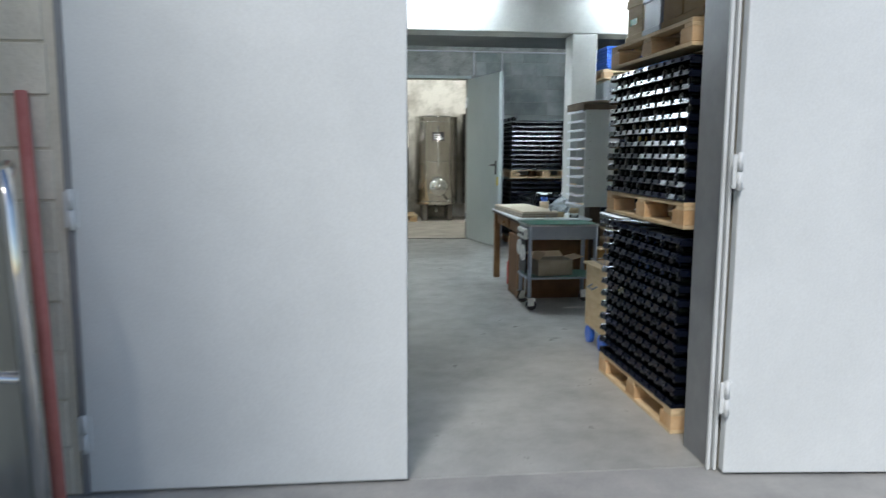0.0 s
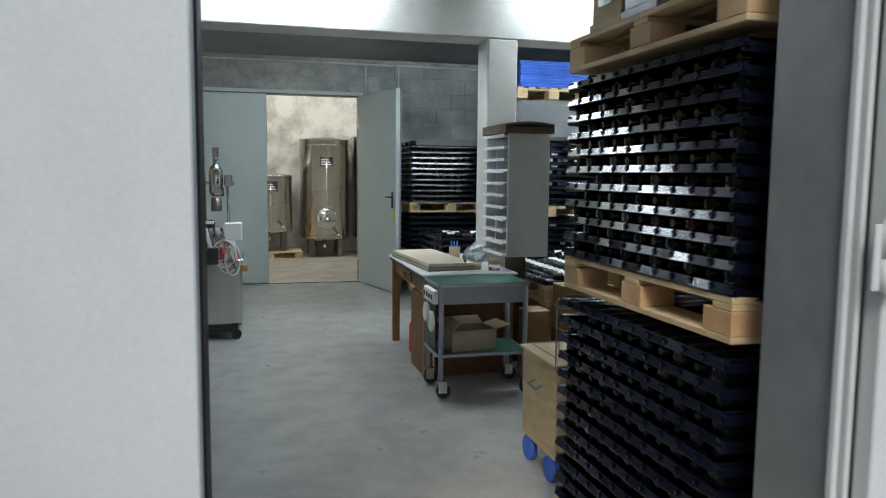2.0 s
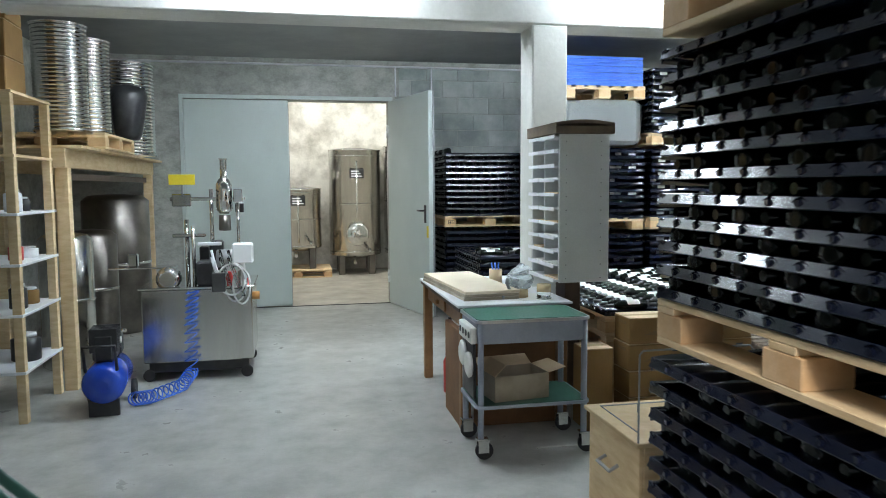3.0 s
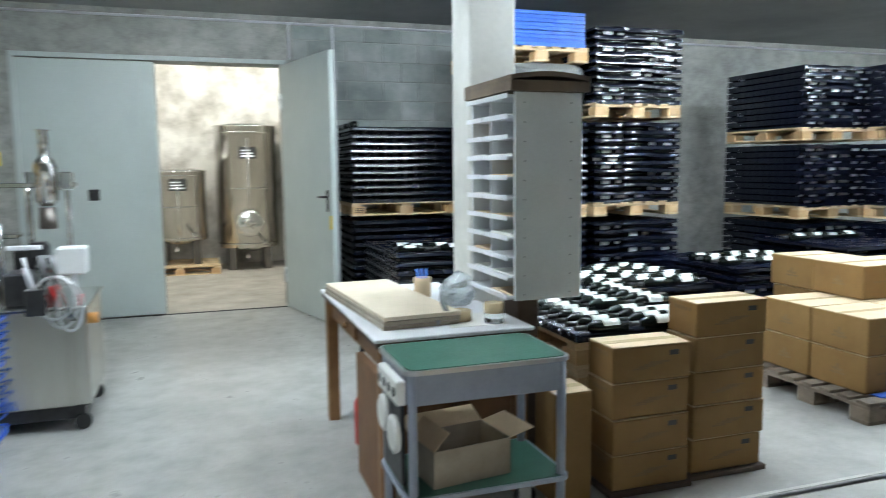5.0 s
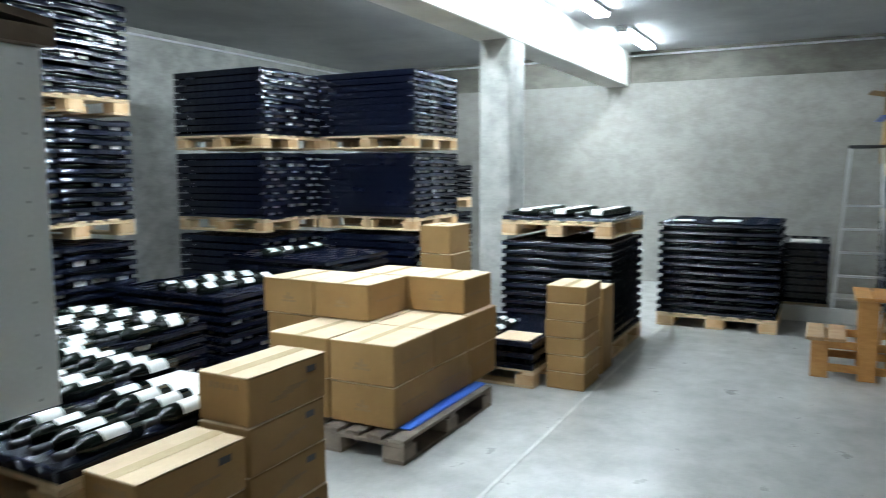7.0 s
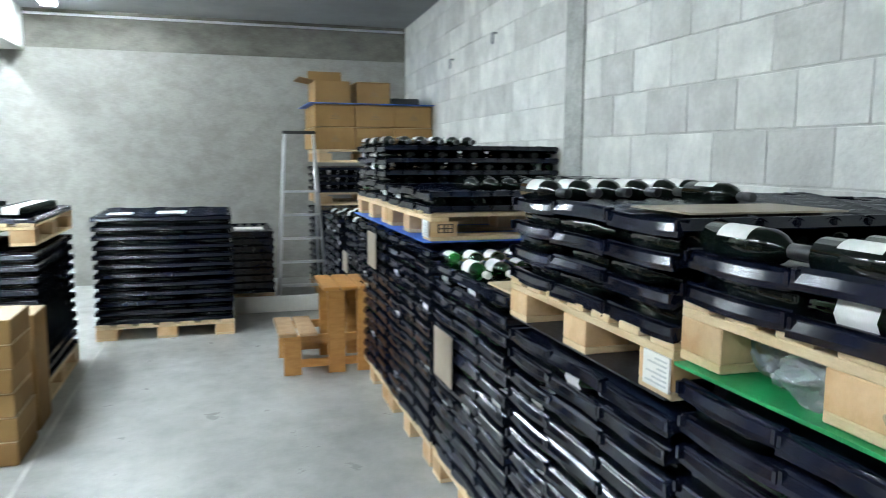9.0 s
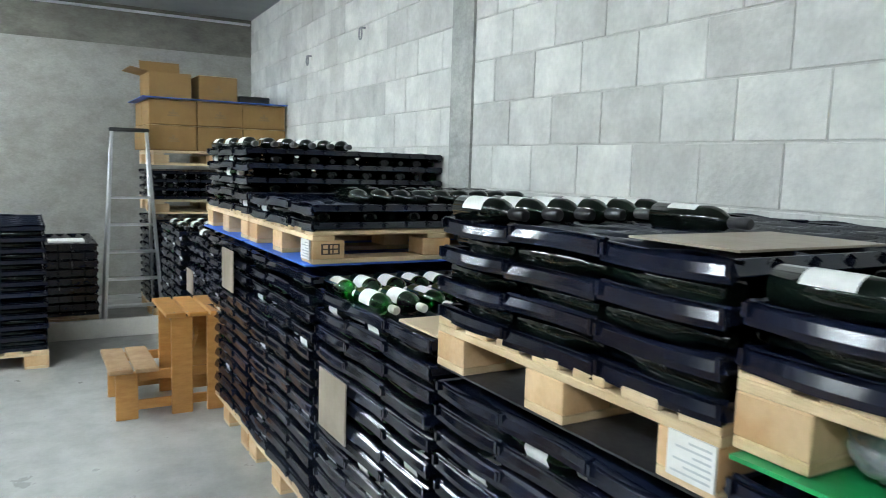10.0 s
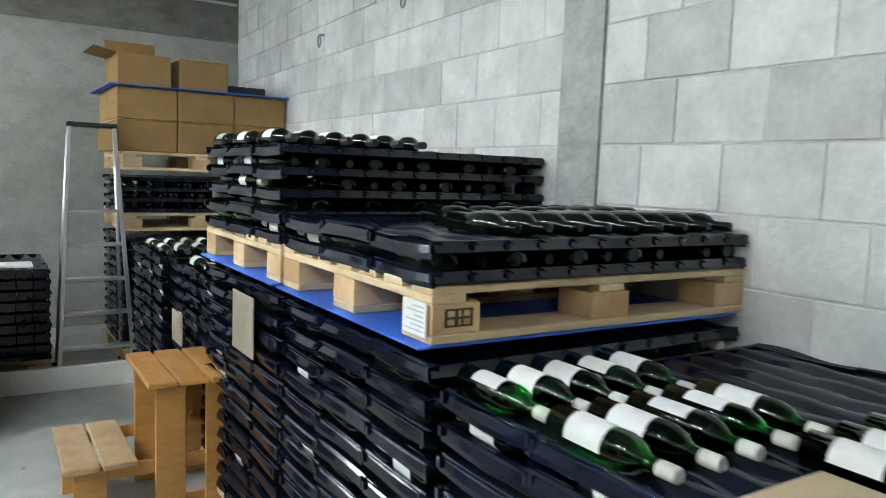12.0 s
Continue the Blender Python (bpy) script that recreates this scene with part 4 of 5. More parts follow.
# boards and cartons kept beneath it
solid("flat_carton", REDBROWN, 1.72, 7.52, 0.002, 2.35, 7.545, 0.62, bevel=0.003, label="flat brown cardboard leaning under the table", category="cardboard")
solid("flat_carton", REDBROWN, 1.62, 7.42, 0.002, 1.66, 8.0, 0.66, bevel=0.003, label="flat brown cardboard standing against the table", category="cardboard")
carton(pose(2.52, 7.39, 0.002), 0.2, 0.22, 0.55, marks=False, label="narrow brown cardboard box beside the table")
ext = thing("fire_extinguisher", "small red bottle with black top under the table", "extinguisher", pose(1.74, 8.4, 0))
bm = bmesh.new()
lathe(bm, [(0.05, 0), (0.055, 0.01), (0.055, 0.25), (0.03, 0.3), (0.02, 0.31)], 16)
part("body", bm, RED, ext)
bm = bmesh.new()
rod(bm, (0, 0, 0.3), (0, 0, 0.6), 0.014)
part("rod", bm, BLACK, ext, "black rod")
# the stack of board on the table
pad = thing("board_stack", "stack of pale cardboard sheets on the table", "cardboard", pose(1.83, 8.22, 0.851, 0, 0, 4))
for k in range(3):
    bm = bmesh.new()
    box(bm, -0.2 + 0.004 * k, -0.6, 0.022 * k, 0.2 + 0.003 * k, 0.56, 0.022 * k + 0.02, bevel=0.002)
    part("sheet", bm, PALEBOARD if k == 2 else OLDBOARD, pad)
pot = thing("paper_tub", "brown card tub with blue pens", "tub", pose(2.12, 8.42, 0.851))
bm = bmesh.new()
lathe(bm, [(0.045, 0), (0.05, 0.005), (0.052, 0.12), (0.046, 0.12), (0.044, 0.01)], 20)
part("tub", bm, CARTONPALE, pot)
for a in range(3):
    bm = bmesh.new()
    rod(bm, (0.01 * a, 0, 0.012), (0.03 * a - 0.03, 0.02, 0.17), 0.006)
    part("pen", bm, BLUE, pot, "blue pen")
bag = thing("plastic_bag", "crumpled clear plastic bag on the table", "bag", pose(2.22, 8.1, 0.851))
bm = bmesh.new()
bmesh.ops.create_icosphere(bm, subdivisions=3, radius=0.1)
for v in bm.verts:
    v.co = Vector((v.co.x, v.co.y * 0.8, max(v.co.z * 0.9 + 0.085, 0))) + 0.05 * noise.noise_vector(v.co * 14) * Vector((1, 1, 0.4)).length * 0.5
    v.co.z = max(v.co.z, 0)
part("film", bm, MILKFILM, bag)
disp = thing("tape_dispenser", "hand tape gun with a roll of tape", "tape gun", pose(2.1, 7.72, 0.851, 0, 0, 30))
bm = bmesh.new()
lathe(bm, [(0.04, 0), (0.062, 0), (0.062, 0.05), (0.04, 0.05)], 24)
part("roll", bm, TAPE, disp, "roll of pale tape")
bm = bmesh.new()
box(bm, -0.18, -0.012, 0.0, -0.05, 0.012, 0.03, bevel=0.006)
pipe(bm, [(-0.05, 0, 0.02), (-0.1, 0, 0.06), (-0.13, 0, 0.11), (-0.12, 0, 0.14)], 0.012)
part("handle", bm, STEELGREY, disp, "grey metal handle")
rl = thing("tape_roll", "two stacked rolls of clear tape", "tape", pose(2.24, 7.6, 0.851))
for k in range(2):
    bm = bmesh.new()
    lathe(bm, [(0.03, 0.052 * k), (0.05, 0.052 * k), (0.05, 0.052 * k + 0.05), (0.03, 0.052 * k + 0.05)], 24)
    part("roll", bm, [CLEARFILM, TAPE][k % 2], rl)
top = solid("paper_sheet", LABEL, 2.0, 7.55, 0.8505, 2.3, 7.85, 0.8515, label="white paper sheet on the table", category="paper")

# ---- trolley ----
tr = thing("trolley", "blue-grey steel trolley with green shelves on casters", "trolley", pose(1.94, 7.13, 0))


def rounded(bm, w, d, z0, z1, r, mat=0, seg=5):
    ring = []
    for cx, cy, a0 in ((w - r, d - r, 0), (-w + r, d - r, 90), (-w + r, -d + r, 180), (w - r, -d + r, 270)):
        for k in range(seg + 1):
            a = radians(a0 + 90 * k / seg)
            ring.append((cx + r * math.cos(a), cy + r * math.sin(a)))
    lo = [bm.verts.new((x, y, z0)) for x, y in ring]
    hi = [bm.verts.new((x, y, z1)) for x, y in ring]
    n = len(ring)
    for i in range(n):
        bm.faces.new((lo[i], lo[(i + 1) % n], hi[(i + 1) % n], hi[i])).material_index = mat
    bm.faces.new(lo[::-1])
    bm.faces.new(hi)


for z, nm in ((0.815, "top_rim"), (0.3, "shelf_rim")):
    bm = bmesh.new()
    rounded(bm, 0.36, 0.235, z + 0.012, z + 0.03, 0.05)
    part(nm, bm, ALU if z > 0.5 else TROLLEYGREY, tr, "pale metal edge")
    bm = bmesh.new()
    rounded(bm, 0.345, 0.22, z + 0.0302, z + 0.033, 0.04)
    part("mat", bm, TROLLEYGREEN, tr, "green linoleum inlay")
for s in (-1, 1):
    bm = bmesh.new()
    box(bm, -0.33, s * 0.205 - 0.008, 0.7, 0.33, s * 0.205 + 0.008, 0.8265, bevel=0.003)
    part("apron", bm, TROLLEYGREY, tr)
    bm = bmesh.new()
    box(bm, s * 0.335 - 0.008, -0.19, 0.7, s * 0.335 + 0.008, 0.19, 0.8265, bevel=0.003)
    part("apron", bm, TROLLEYGREY, tr)
    for q in (-1, 1):
        bm = bmesh.new()
        rod(bm, (s * 0.325, q * 0.2, 0.13), (s * 0.325, q * 0.2, 0.8265), 0.019, 12)
        leg = part("leg", bm, TROLLEYGREY, tr)
        bm = bmesh.new()
        rod(bm, (s * 0.325 + 0.02, q * 0.2 - 0.013, 0.055), (s * 0.325 + 0.02, q * 0.2 + 0.013, 0.055), 0.054, 18)
        part("wheel", bm, RUBBER, tr, "grey caster wheel")
        bm = bmesh.new()
        for e in (-1, 1):
            box(bm, s * 0.325 - 0.02, q * 0.2 + e * 0.022 - 0.002, 0.045, s * 0.325 + 0.045, q * 0.2 + e * 0.022 + 0.002, 0.125)
        box(bm, s * 0.325 - 0.03, q * 0.2 - 0.026, 0.118, s * 0.325 + 0.045, q * 0.2 + 0.026, 0.132, bevel=0.003)
        part("caster_fork", bm, CHROME, tr, "polished caster fork")
bm = bmesh.new()
box(bm, -0.385, -0.19, 0.7, -0.345, 0.12, 0.8, bevel=0.006)
part("socket_strip", bm, LABEL, tr, "white multi-socket strip")
bm = bmesh.new()
for k in range(4):
    rod(bm, (-0.386, -0.15 + 0.075 * k, 0.75), (-0.389, -0.15 + 0.075 * k, 0.75), 0.02, 12)
part("socket", bm, BLACK, tr, "dark sockets")
for y, z in ((-0.1, 0.56), (0.06, 0.6)):
    bm = bmesh.new()
    lathe(bm, [(0.03, 0), (0.075, 0.004), (0.08, 0.02), (0.06, 0.03)], 20, pose(-0.36, y, z, 0, -90, 0))
    part("dial", bm, LABEL, tr, "round white gauge")
bm = bmesh.new()
box(bm, -0.36, -0.16, 0.36, -0.345, 0.12, 0.69, bevel=0.004)
part("side_plate", bm, BLACK, tr, "dark side plate")
ob = thing("open_carton", "open brown cardboard box with loose flaps", "carton", pose(1.87, 7.1, 0.334, 0, 0, 8) @ Matrix.Diagonal((0.95, 0.95, 0.74, 1)))
for b, nm in (((-0.19, -0.13, 0, 0.19, 0.13, 0.004), "bottom"), ((-0.19, -0.13, 0.004, -0.186, 0.13, 0.21), "side"), ((0.186, -0.13, 0.004, 0.19, 0.13, 0.21), "side"), ((-0.186, -0.13, 0.004, 0.186, -0.126, 0.21), "side"), ((-0.186, 0.126, 0.004, 0.186, 0.13, 0.21), "side")):
    solid(nm, OLDBOARD, *b, parent=ob)
for m, b in ((pose(0.19, 0, 0.21, 0, 75, 0), (-0.002, -0.13, 0, 0.002, 0.13, 0.13)), (pose(0, 0.13, 0.21, -60, 0, 0), (-0.19, -0.002, 0, 0.19, 0.002, 0.12)), (pose(-0.19, 0, 0.21, 0, 40, 0), (-0.002, -0.13, 0, 0.002, 0.13, 0.12))):
    bm = bmesh.new()
    box(bm, *b, m=m)
    part("flap", bm, CARTONPALE, ob, "bent flap")

# ---- pigeonhole cabinet ----
cab = thing("pigeonhole_cabinet", "tall grey-white cabinet of shallow paper shelves", "cabinet", pose(2.31, 7.5, 0))
cw, cd, c0, c1 = 0.36, 0.58, 0.97, 1.98
for y0, y1, nm in ((0, 0.016, "side_panel"), (cd - 0.016, cd, "side_panel"), (cd * 0.56, cd * 0.56 + 0.012, "divider")):
    bm = bmesh.new()
    box(bm, 0.0 if nm == "side_panel" else 0.01, y0, c0, cw, y1, c1, bevel=0.002)
    part(nm, bm, CABWHITE, cab)
bm = bmesh.new()
box(bm, cw - 0.012, 0.0165, c0, cw - 0.002, cd - 0.0165, c1)
part("back_panel", bm, CABWHITE, cab)
for k in range(11):
    z = c0 + 0.012 + (c1 - c0 - 0.03) * k / 10
    for y0, y1 in ((0.017, cd * 0.56 - 0.001), (cd * 0.56 + 0.013, cd - 0.017)):
        bm = bmesh.new()
        box(bm, -0.03, y0, z - 0.006, cw - 0.013, y1, z + 0.006, bevel=0.001)
        box(bm, -0.034, y0, z - 0.01, -0.03, y1, z + 0.014, bevel=0.001)
        part("shelf", bm, WHITE, cab, "white shelf with a raised lip")
        if k < 10 and (k + (y0 < 0.1)) % 3 != 0:
            bm = bmesh.new()
            box(bm, 0.0, y0 + 0.02, z + 0.007, 0.22, y1 - 0.03, z + 0.012 + 0.003 * (k % 4))
            part("paper", bm, LABEL if k % 2 else CARTONPALE, cab, "stack of labels")
bm = bmesh.new()
for k in range(11):
    for x in (0.05, cw - 0.06):
        rod(bm, (x, 0.0, c0 + 0.03 + 0.093 * k), (x, -0.002, c0 + 0.03 + 0.093 * k), 0.004, 8)
part("screw", bm, STEELGREY, cab, "small screw heads")
bm = bmesh.new()
box(bm, 0.18, 0.35, 0.0, 0.3, 0.55, c0, bevel=0.004)
part("base", bm, DARKWOOD, cab, "dark support")
lid = thing("folded_cardboard", "bent dark brown cardboard sheets on the cabinet", "cardboard", pose(2.29, 7.46, c1 + 0.001))
for k in range(2):
    bm = bmesh.new()
    n = 12
    lo, hi = [], []
    for i in range(n + 1):
        u = i / n
        z = 0.001 + 0.05 * k + 0.02 * math.sin(math.pi * u) * k
        for lst, dz in ((lo, 0.0), (hi, 0.049 if k == 0 else 0.022)):
            lst.append([bm.verts.new((-0.02 + 0.42 * u, y, z + dz)) for y in (0.0, 0.62)])
    for i in range(n):
        bm.faces.new((hi[i][0], hi[i + 1][0], hi[i + 1][1], hi[i][1]))
        bm.faces.new((lo[i][0], lo[i][1], lo[i + 1][1], lo[i + 1][0]))
        bm.faces.new((lo[i][0], lo[i + 1][0], hi[i + 1][0], hi[i][0]))
        bm.faces.new((lo[i][1], hi[i][1], hi[i + 1][1], lo[i + 1][1]))
    bm.faces.new((lo[0][0], hi[0][0], hi[0][1], lo[0][1]))
    bm.faces.new((lo[n][0], lo[n][1], hi[n][1], hi[n][0]))
    part("sheet", bm, OLDCARD, lid)

# ---- step stool and ladder ----
stool = thing("step_stool", "varnished orange pine step stool with two levels", "step stool", pose(7.73, 4.93, 0))
for k in range(3):
    bm = bmesh.new()
    box(bm, 0, 0.137 * k, 0.632, 0.6, 0.137 * k + 0.122, 0.66, bevel=0.005)
    part("top_plank", bm, ORANGEPINE, stool)
for k in range(2):
    bm = bmesh.new()
    box(bm, 0, 0.44 + 0.15 * k, 0.3, 0.6, 0.44 + 0.15 * k + 0.137, 0.328, bevel=0.005)
    part("low_plank", bm, WORNPINE, stool, "worn pale plank")
for x in (0.03, 0.545):
    for y, h in ((0.01, 0.631), (0.23, 0.631), (0.56, 0.299)):
        bm = bmesh.new()
        box(bm, x, y, 0, x + 0.026, y + 0.13, h, bevel=0.004)
        part("leg", bm, ORANGEPINE, stool)
    for z in (0.235, 0.05):
        bm = bmesh.new()
        box(bm, x + 0.027, 0.012, z, x + 0.047, 0.688, z + 0.062, bevel=0.003)
        part("rail", bm, ORANGEPINE, stool)
for y, z in ((0.05, 0.55), (0.3, 0.55), (0.6, 0.22)):
    bm = bmesh.new()
    box(bm, 0.058, y, z, 0.543, y + 0.022, z + 0.075, bevel=0.003)
    part("crossbar", bm, ORANGEPINE, stool)
bm = bmesh.new()
box(bm, -0.29, -0.011, -0.03, 0.29, 0.011, 0.03, bevel=0.003, m=pose(0.3, 0.2, 0.33, 0, 42, 0))
part("brace", bm, ORANGEPINE, stool)
for x in (0.043, 0.558):
    for y, h in ((0.03, 0.66), (0.1, 0.66), (0.26, 0.66), (0.34, 0.66), (0.59, 0.328), (0.66, 0.328)):
        bm = bmesh.new()
        rod(bm, (x, y, h - 0.002), (x, y, h + 0.0012), 0.005, 8)
        part("screw", bm, STEELGREY, stool)

lad = thing("step_ladder", "aluminium step ladder with a black top cap", "ladder", pose(10.35, 5.2, 0))
for s in (-1, 1):
    bm = bmesh.new()
    box(bm, -0.02, -0.014, 0, 0.02, 0.014, 1.87, bevel=0.003, m=Matrix(((1, 0, 0.1, 0), (0, 1, -s * 0.058, s * 0.26), (0, 0, 1, 0), (0, 0, 0, 1))))
    part("rail", bm, ALU, lad)
    bm = bmesh.new()
    rod(bm, (0.48, s * 0.24, 0), (0.22, s * 0.16, 1.8), 0.014)
    part("rear_leg", bm, ALU, lad)
    for x, y in ((0.0, s * 0.26), (0.48, s * 0.24)):
        bm = bmesh.new()
        box(bm, x - 0.02, y - 0.032, 0.0, x + 0.02, y + 0.032, 0.025, bevel=0.004)
        part("foot", bm, BLACK, lad, "black rubber foot")
for k in range(5):
    z = 0.21 + 0.255 * k
    w = 0.25 - 0.058 * z
    bm = bmesh.new()
    box(bm, 0.1 * z - 0.01, -w, z, 0.1 * z + 0.08, w, z + 0.022, bevel=0.003)
    part("step", bm, ALU, lad)
bm = bmesh.new()
box(bm, 0.16, -0.175, 1.86, 0.27, 0.175, 1.895, bevel=0.008)
part("top_cap", bm, BLACK, lad, "black plastic top")

# ---- tanks in the far room ----


def tank(x, y, r, z0, h, legs, label):
    t = thing("steel_tank", label, "tank", pose(x, y, 0), "wine tanks")
    bm = bmesh.new()
    lathe(bm, [(r * 0.3, z0 - 0.08), (r * 0.98, z0), (r, z0 + 0.01), (r, z0 + h), (r * 1.02, z0 + h + 0.01), (r * 1.02, z0 + h + 0.03), (r * 0.5, z0 + h + 0.07)], 40)
    part("shell", bm, STEEL, t)
    for k in range(3):
        bm = bmesh.new()
        zz = z0 + h * (0.03 + 0.46 * k)
        lathe(bm, [(r + 0.004, zz), (r + 0.008, zz + 0.01), (r + 0.004, zz + 0.02)], 40, caps=False)
        part("seam", bm, STEEL, t)
    for k in range(4):
        a = math.pi / 4 + k * math.pi / 2
        bm = bmesh.new()
        c, s = math.cos(a) * r * 0.82, math.sin(a) * r * 0.82
        box(bm, c - 0.06, s - 0.06, legs, c + 0.06, s + 0.06, z0 + 0.02, bevel=0.01)
        part("leg", bm, DARKTANK, t, "dark steel leg")
    bm = bmesh.new()
    rod(bm, (0, -r - 0.002, z0 + h * 0.1), (0, -r - 0.002, z0 + h * 0.9), 0.018, 10)
    part("level_tube", bm, CHROME, t, "bright level tube")
    if h > 1.4:
        m = pose(0, -r + 0.03, z0 + 0.4, 90, 0, 0)
        bm = bmesh.new()
        lathe(bm, [(0.17, 0), (0.21, 0.02), (0.21, 0.06), (0.17, 0.075), (0.05, 0.09)], 28, m)
        part("manhole", bm, CHROME, t, "round polished manhole door")
        bm = bmesh.new()
        lathe(bm, [(0.05, 0.08), (0.06, 0.12), (0.02, 0.16)], 16, m)
        for k in range(5):
            a = k * 2 * math.pi / 5
            rod(bm, m @ Vector((0, 0, 0.13)), m @ Vector((0.09 * math.cos(a), 0.09 * math.sin(a), 0.13)), 0.012)
        part("hand_wheel", bm, CHROME, t, "polished hand wheel")
    bm = bmesh.new()
    box(bm, -0.13, -r - 0.012, z0 + h * 0.74, 0.13, -r + 0.03, z0 + h * 0.74 + 0.17, bevel=0.003)
    plate = part("name_plate", bm, BLACK, t, "dark label plate")
    bm = bmesh.new()
    for k in range(3):
        box(bm, -0.1, -r - 0.0145, z0 + h * 0.74 + 0.03 + 0.045 * k, 0.1 - 0.03 * k, -r - 0.0125, z0 + h * 0.74 + 0.05 + 0.045 * k)
    part("lettering", bm, WHITE, plate, "unreadable white lettering")
    bm = bmesh.new()
    pipe(bm, [(0.22, -r + 0.03, z0 + 0.12), (0.22, -r - 0.08, z0 + 0.12), (0.22, -r - 0.1, z0 + 0.06)], 0.03)
    rod(bm, (-0.05, -r * 0.6, z0 - 0.1), (-0.05, -r - 0.06, z0 - 0.12), 0.03)
    part("valve", bm, CHROME, t, "steel outlet valve")
    return t


tank(1.68, 16.75, 0.48, 0.36, 1.92, 0.0, "tall stainless steel wine tank with round manhole")
tank(0.62, 16.6, 0.42, 0.52, 1.05, 0.147, "short stainless steel wine tank on a wooden pallet")
tank(2.8, 16.85, 0.55, 0.36, 2.0, 0.0, "tall stainless steel wine tank")
tank(-0.5, 16.8, 0.48, 0.36, 1.9, 0.0, "tall stainless steel wine tank")
pallet(pose(0.6, 16.6, 0, 0, 0, 90))

# ---- filling machine ----
fm = thing("filling_machine", "stainless steel bottling machine with pipes on casters", "machine", pose(-0.28, 9.6, 0))
bm = bmesh.new()
box(bm, -0.44, -0.38, 0.16, 0.46, 0.38, 0.78, bevel=0.01)
part("cabinet", bm, STEEL, fm, "brushed steel cabinet")
bm = bmesh.new()
box(bm, -0.46, -0.4, 0.781, 0.48, 0.4, 0.8, bevel=0.005)
part("worktop", bm, CHROME, fm, "steel tray top")
bm = bmesh.new()
box(bm, -0.4, -0.34, 0.07, 0.42, 0.34, 0.159, bevel=0.005)
part("plinth", bm, BLACK, fm, "dark underframe")
for s in (-1, 1):
    for q in (-1, 1):
        bm = bmesh.new()
        rod(bm, (s * 0.4, q * 0.34 - 0.018, 0.05), (s * 0.4, q * 0.34 + 0.018, 0.05), 0.05, 16)
        part("wheel", bm, RUBBER, fm)
for x, y, z1, r in ((-0.12, 0.1, 1.35, 0.02), (0.1, 0.1, 1.62, 0.018), (0.33, 0.1, 1.55, 0.014), (-0.04, -0.1, 1.3, 0.016)):
    bm = bmesh.new()
    rod(bm, (x, y, 0.8), (x, y, z1), r, 12)
    part("column", bm, CHROME, fm)
bm = bmesh.new()
lathe(bm, [(0.04, 1.42), (0.07, 1.46), (0.07, 1.68), (0.05, 1.72), (0.03, 1.74), (0.03, 1.9), (0.045, 1.91)], 20, pose(0.22, 0.02, -0.02))
part("head", bm, CHROME, fm, "polished filling head")
bm = bmesh.new()
lathe(bm, [(0.05, 1.28), (0.055, 1.29), (0.05, 1.42)], 20, pose(0.22, 0.02, -0.03))
part("collar", bm, DARKTANK, fm)
bm = bmesh.new()
box(bm, -0.24, 0.0, 1.52, 0.4, 0.05, 1.55, bevel=0.004)
box(bm, -0.22, -0.02, 1.47, -0.06, 0.08, 1.58, bevel=0.008)
box(bm, -0.22, -0.06, 1.2, 0.06, 0.1, 1.23, bevel=0.006)
box(bm, 0.3, -0.02, 1.5, 0.38, 0.08, 1.62, bevel=0.008)
part("bracket", bm, CHROME, fm, "steel cross bar and clamps")
bm = bmesh.new()
box(bm, -0.24, -0.03, 1.66, -0.02, -0.015, 1.75, bevel=0.002)
part("warning_sign", bm, YELLOW, fm, "yellow warning plate")
bm = bmesh.new()
rod(bm, (-0.13, -0.022, 1.55), (-0.13, -0.022, 1.7), 0.008)
part("sign_post", bm, STEELGREY, fm)
bm = bmesh.new()
lathe(bm, [(0.05, 0), (0.1, 0.03), (0.1, 0.12), (0.06, 0.16)], 20, pose(-0.22, -0.24, 0.87, 90, 0, 0))
rod(bm, (-0.22, -0.2, 0.8), (-0.22, -0.2, 0.87), 0.04)
part("pump", bm, CHROME, fm, "polished round pump")
bm = bmesh.new()
box(bm, 0.3, -0.3, 0.98, 0.47, -0.14, 1.15, bevel=0.01)
rod(bm, (0.38, -0.2, 0.8), (0.38, -0.2, 0.98), 0.02)
part("control_box", bm, CABWHITE, fm, "grey control box")
bm = bmesh.new()
box(bm, 0.0, -0.3, 0.8, 0.14, -0.05, 1.0, bevel=0.01)
box(bm, 0.08, 0.0, 0.8, 0.2, 0.14, 1.16, bevel=0.02)
box(bm, -0.02, 0.12, 0.8, 0.06, 0.25, 1.1, bevel=0.01)
part("motor", bm, BLACK, fm, "dark motor housing")
for k in range(3):
    bm = bmesh.new()
    pts = []
    for i in range(15):
        u = i / 14
        pts.append((0.14 + 0.07 * k + 0.12 * math.sin(u * math.pi) * (0.6 + 0.2 * k), -0.4 - 0.03 * k, 1.05 - 0.36 * math.sin(u * math.pi) ** 0.8 * (0.7 + 0.15 * k) + 0.06 * u))
    pipe(bm, pts, 0.011)
    part("hose", bm, CLEARFILM if k else WHITE, fm, "pale hose")
bm = bmesh.new()
rod(bm, (0.28, -0.34, 0.8), (0.28, -0.34, 0.92), 0.03)
rod(bm, (0.42, -0.34, 0.8), (0.42, -0.34, 0.86), 0.028)
part("red_knob", bm, RED, fm, "red knob")
bm = bmesh.new()
rod(bm, (0.46, -0.3, 0.7), (0.52, -0.3, 0.7), 0.035)
part("orange_knob", bm, ORANGEPINE, fm, "orange knob")
bm = bmesh.new()
box(bm, -0.75, -0.1, 0.93, -0.2, 0.08, 0.945, bevel=0.004)
box(bm, -0.6, -0.05, 0.945, -0.52, 0.03, 1.06, bevel=0.01)
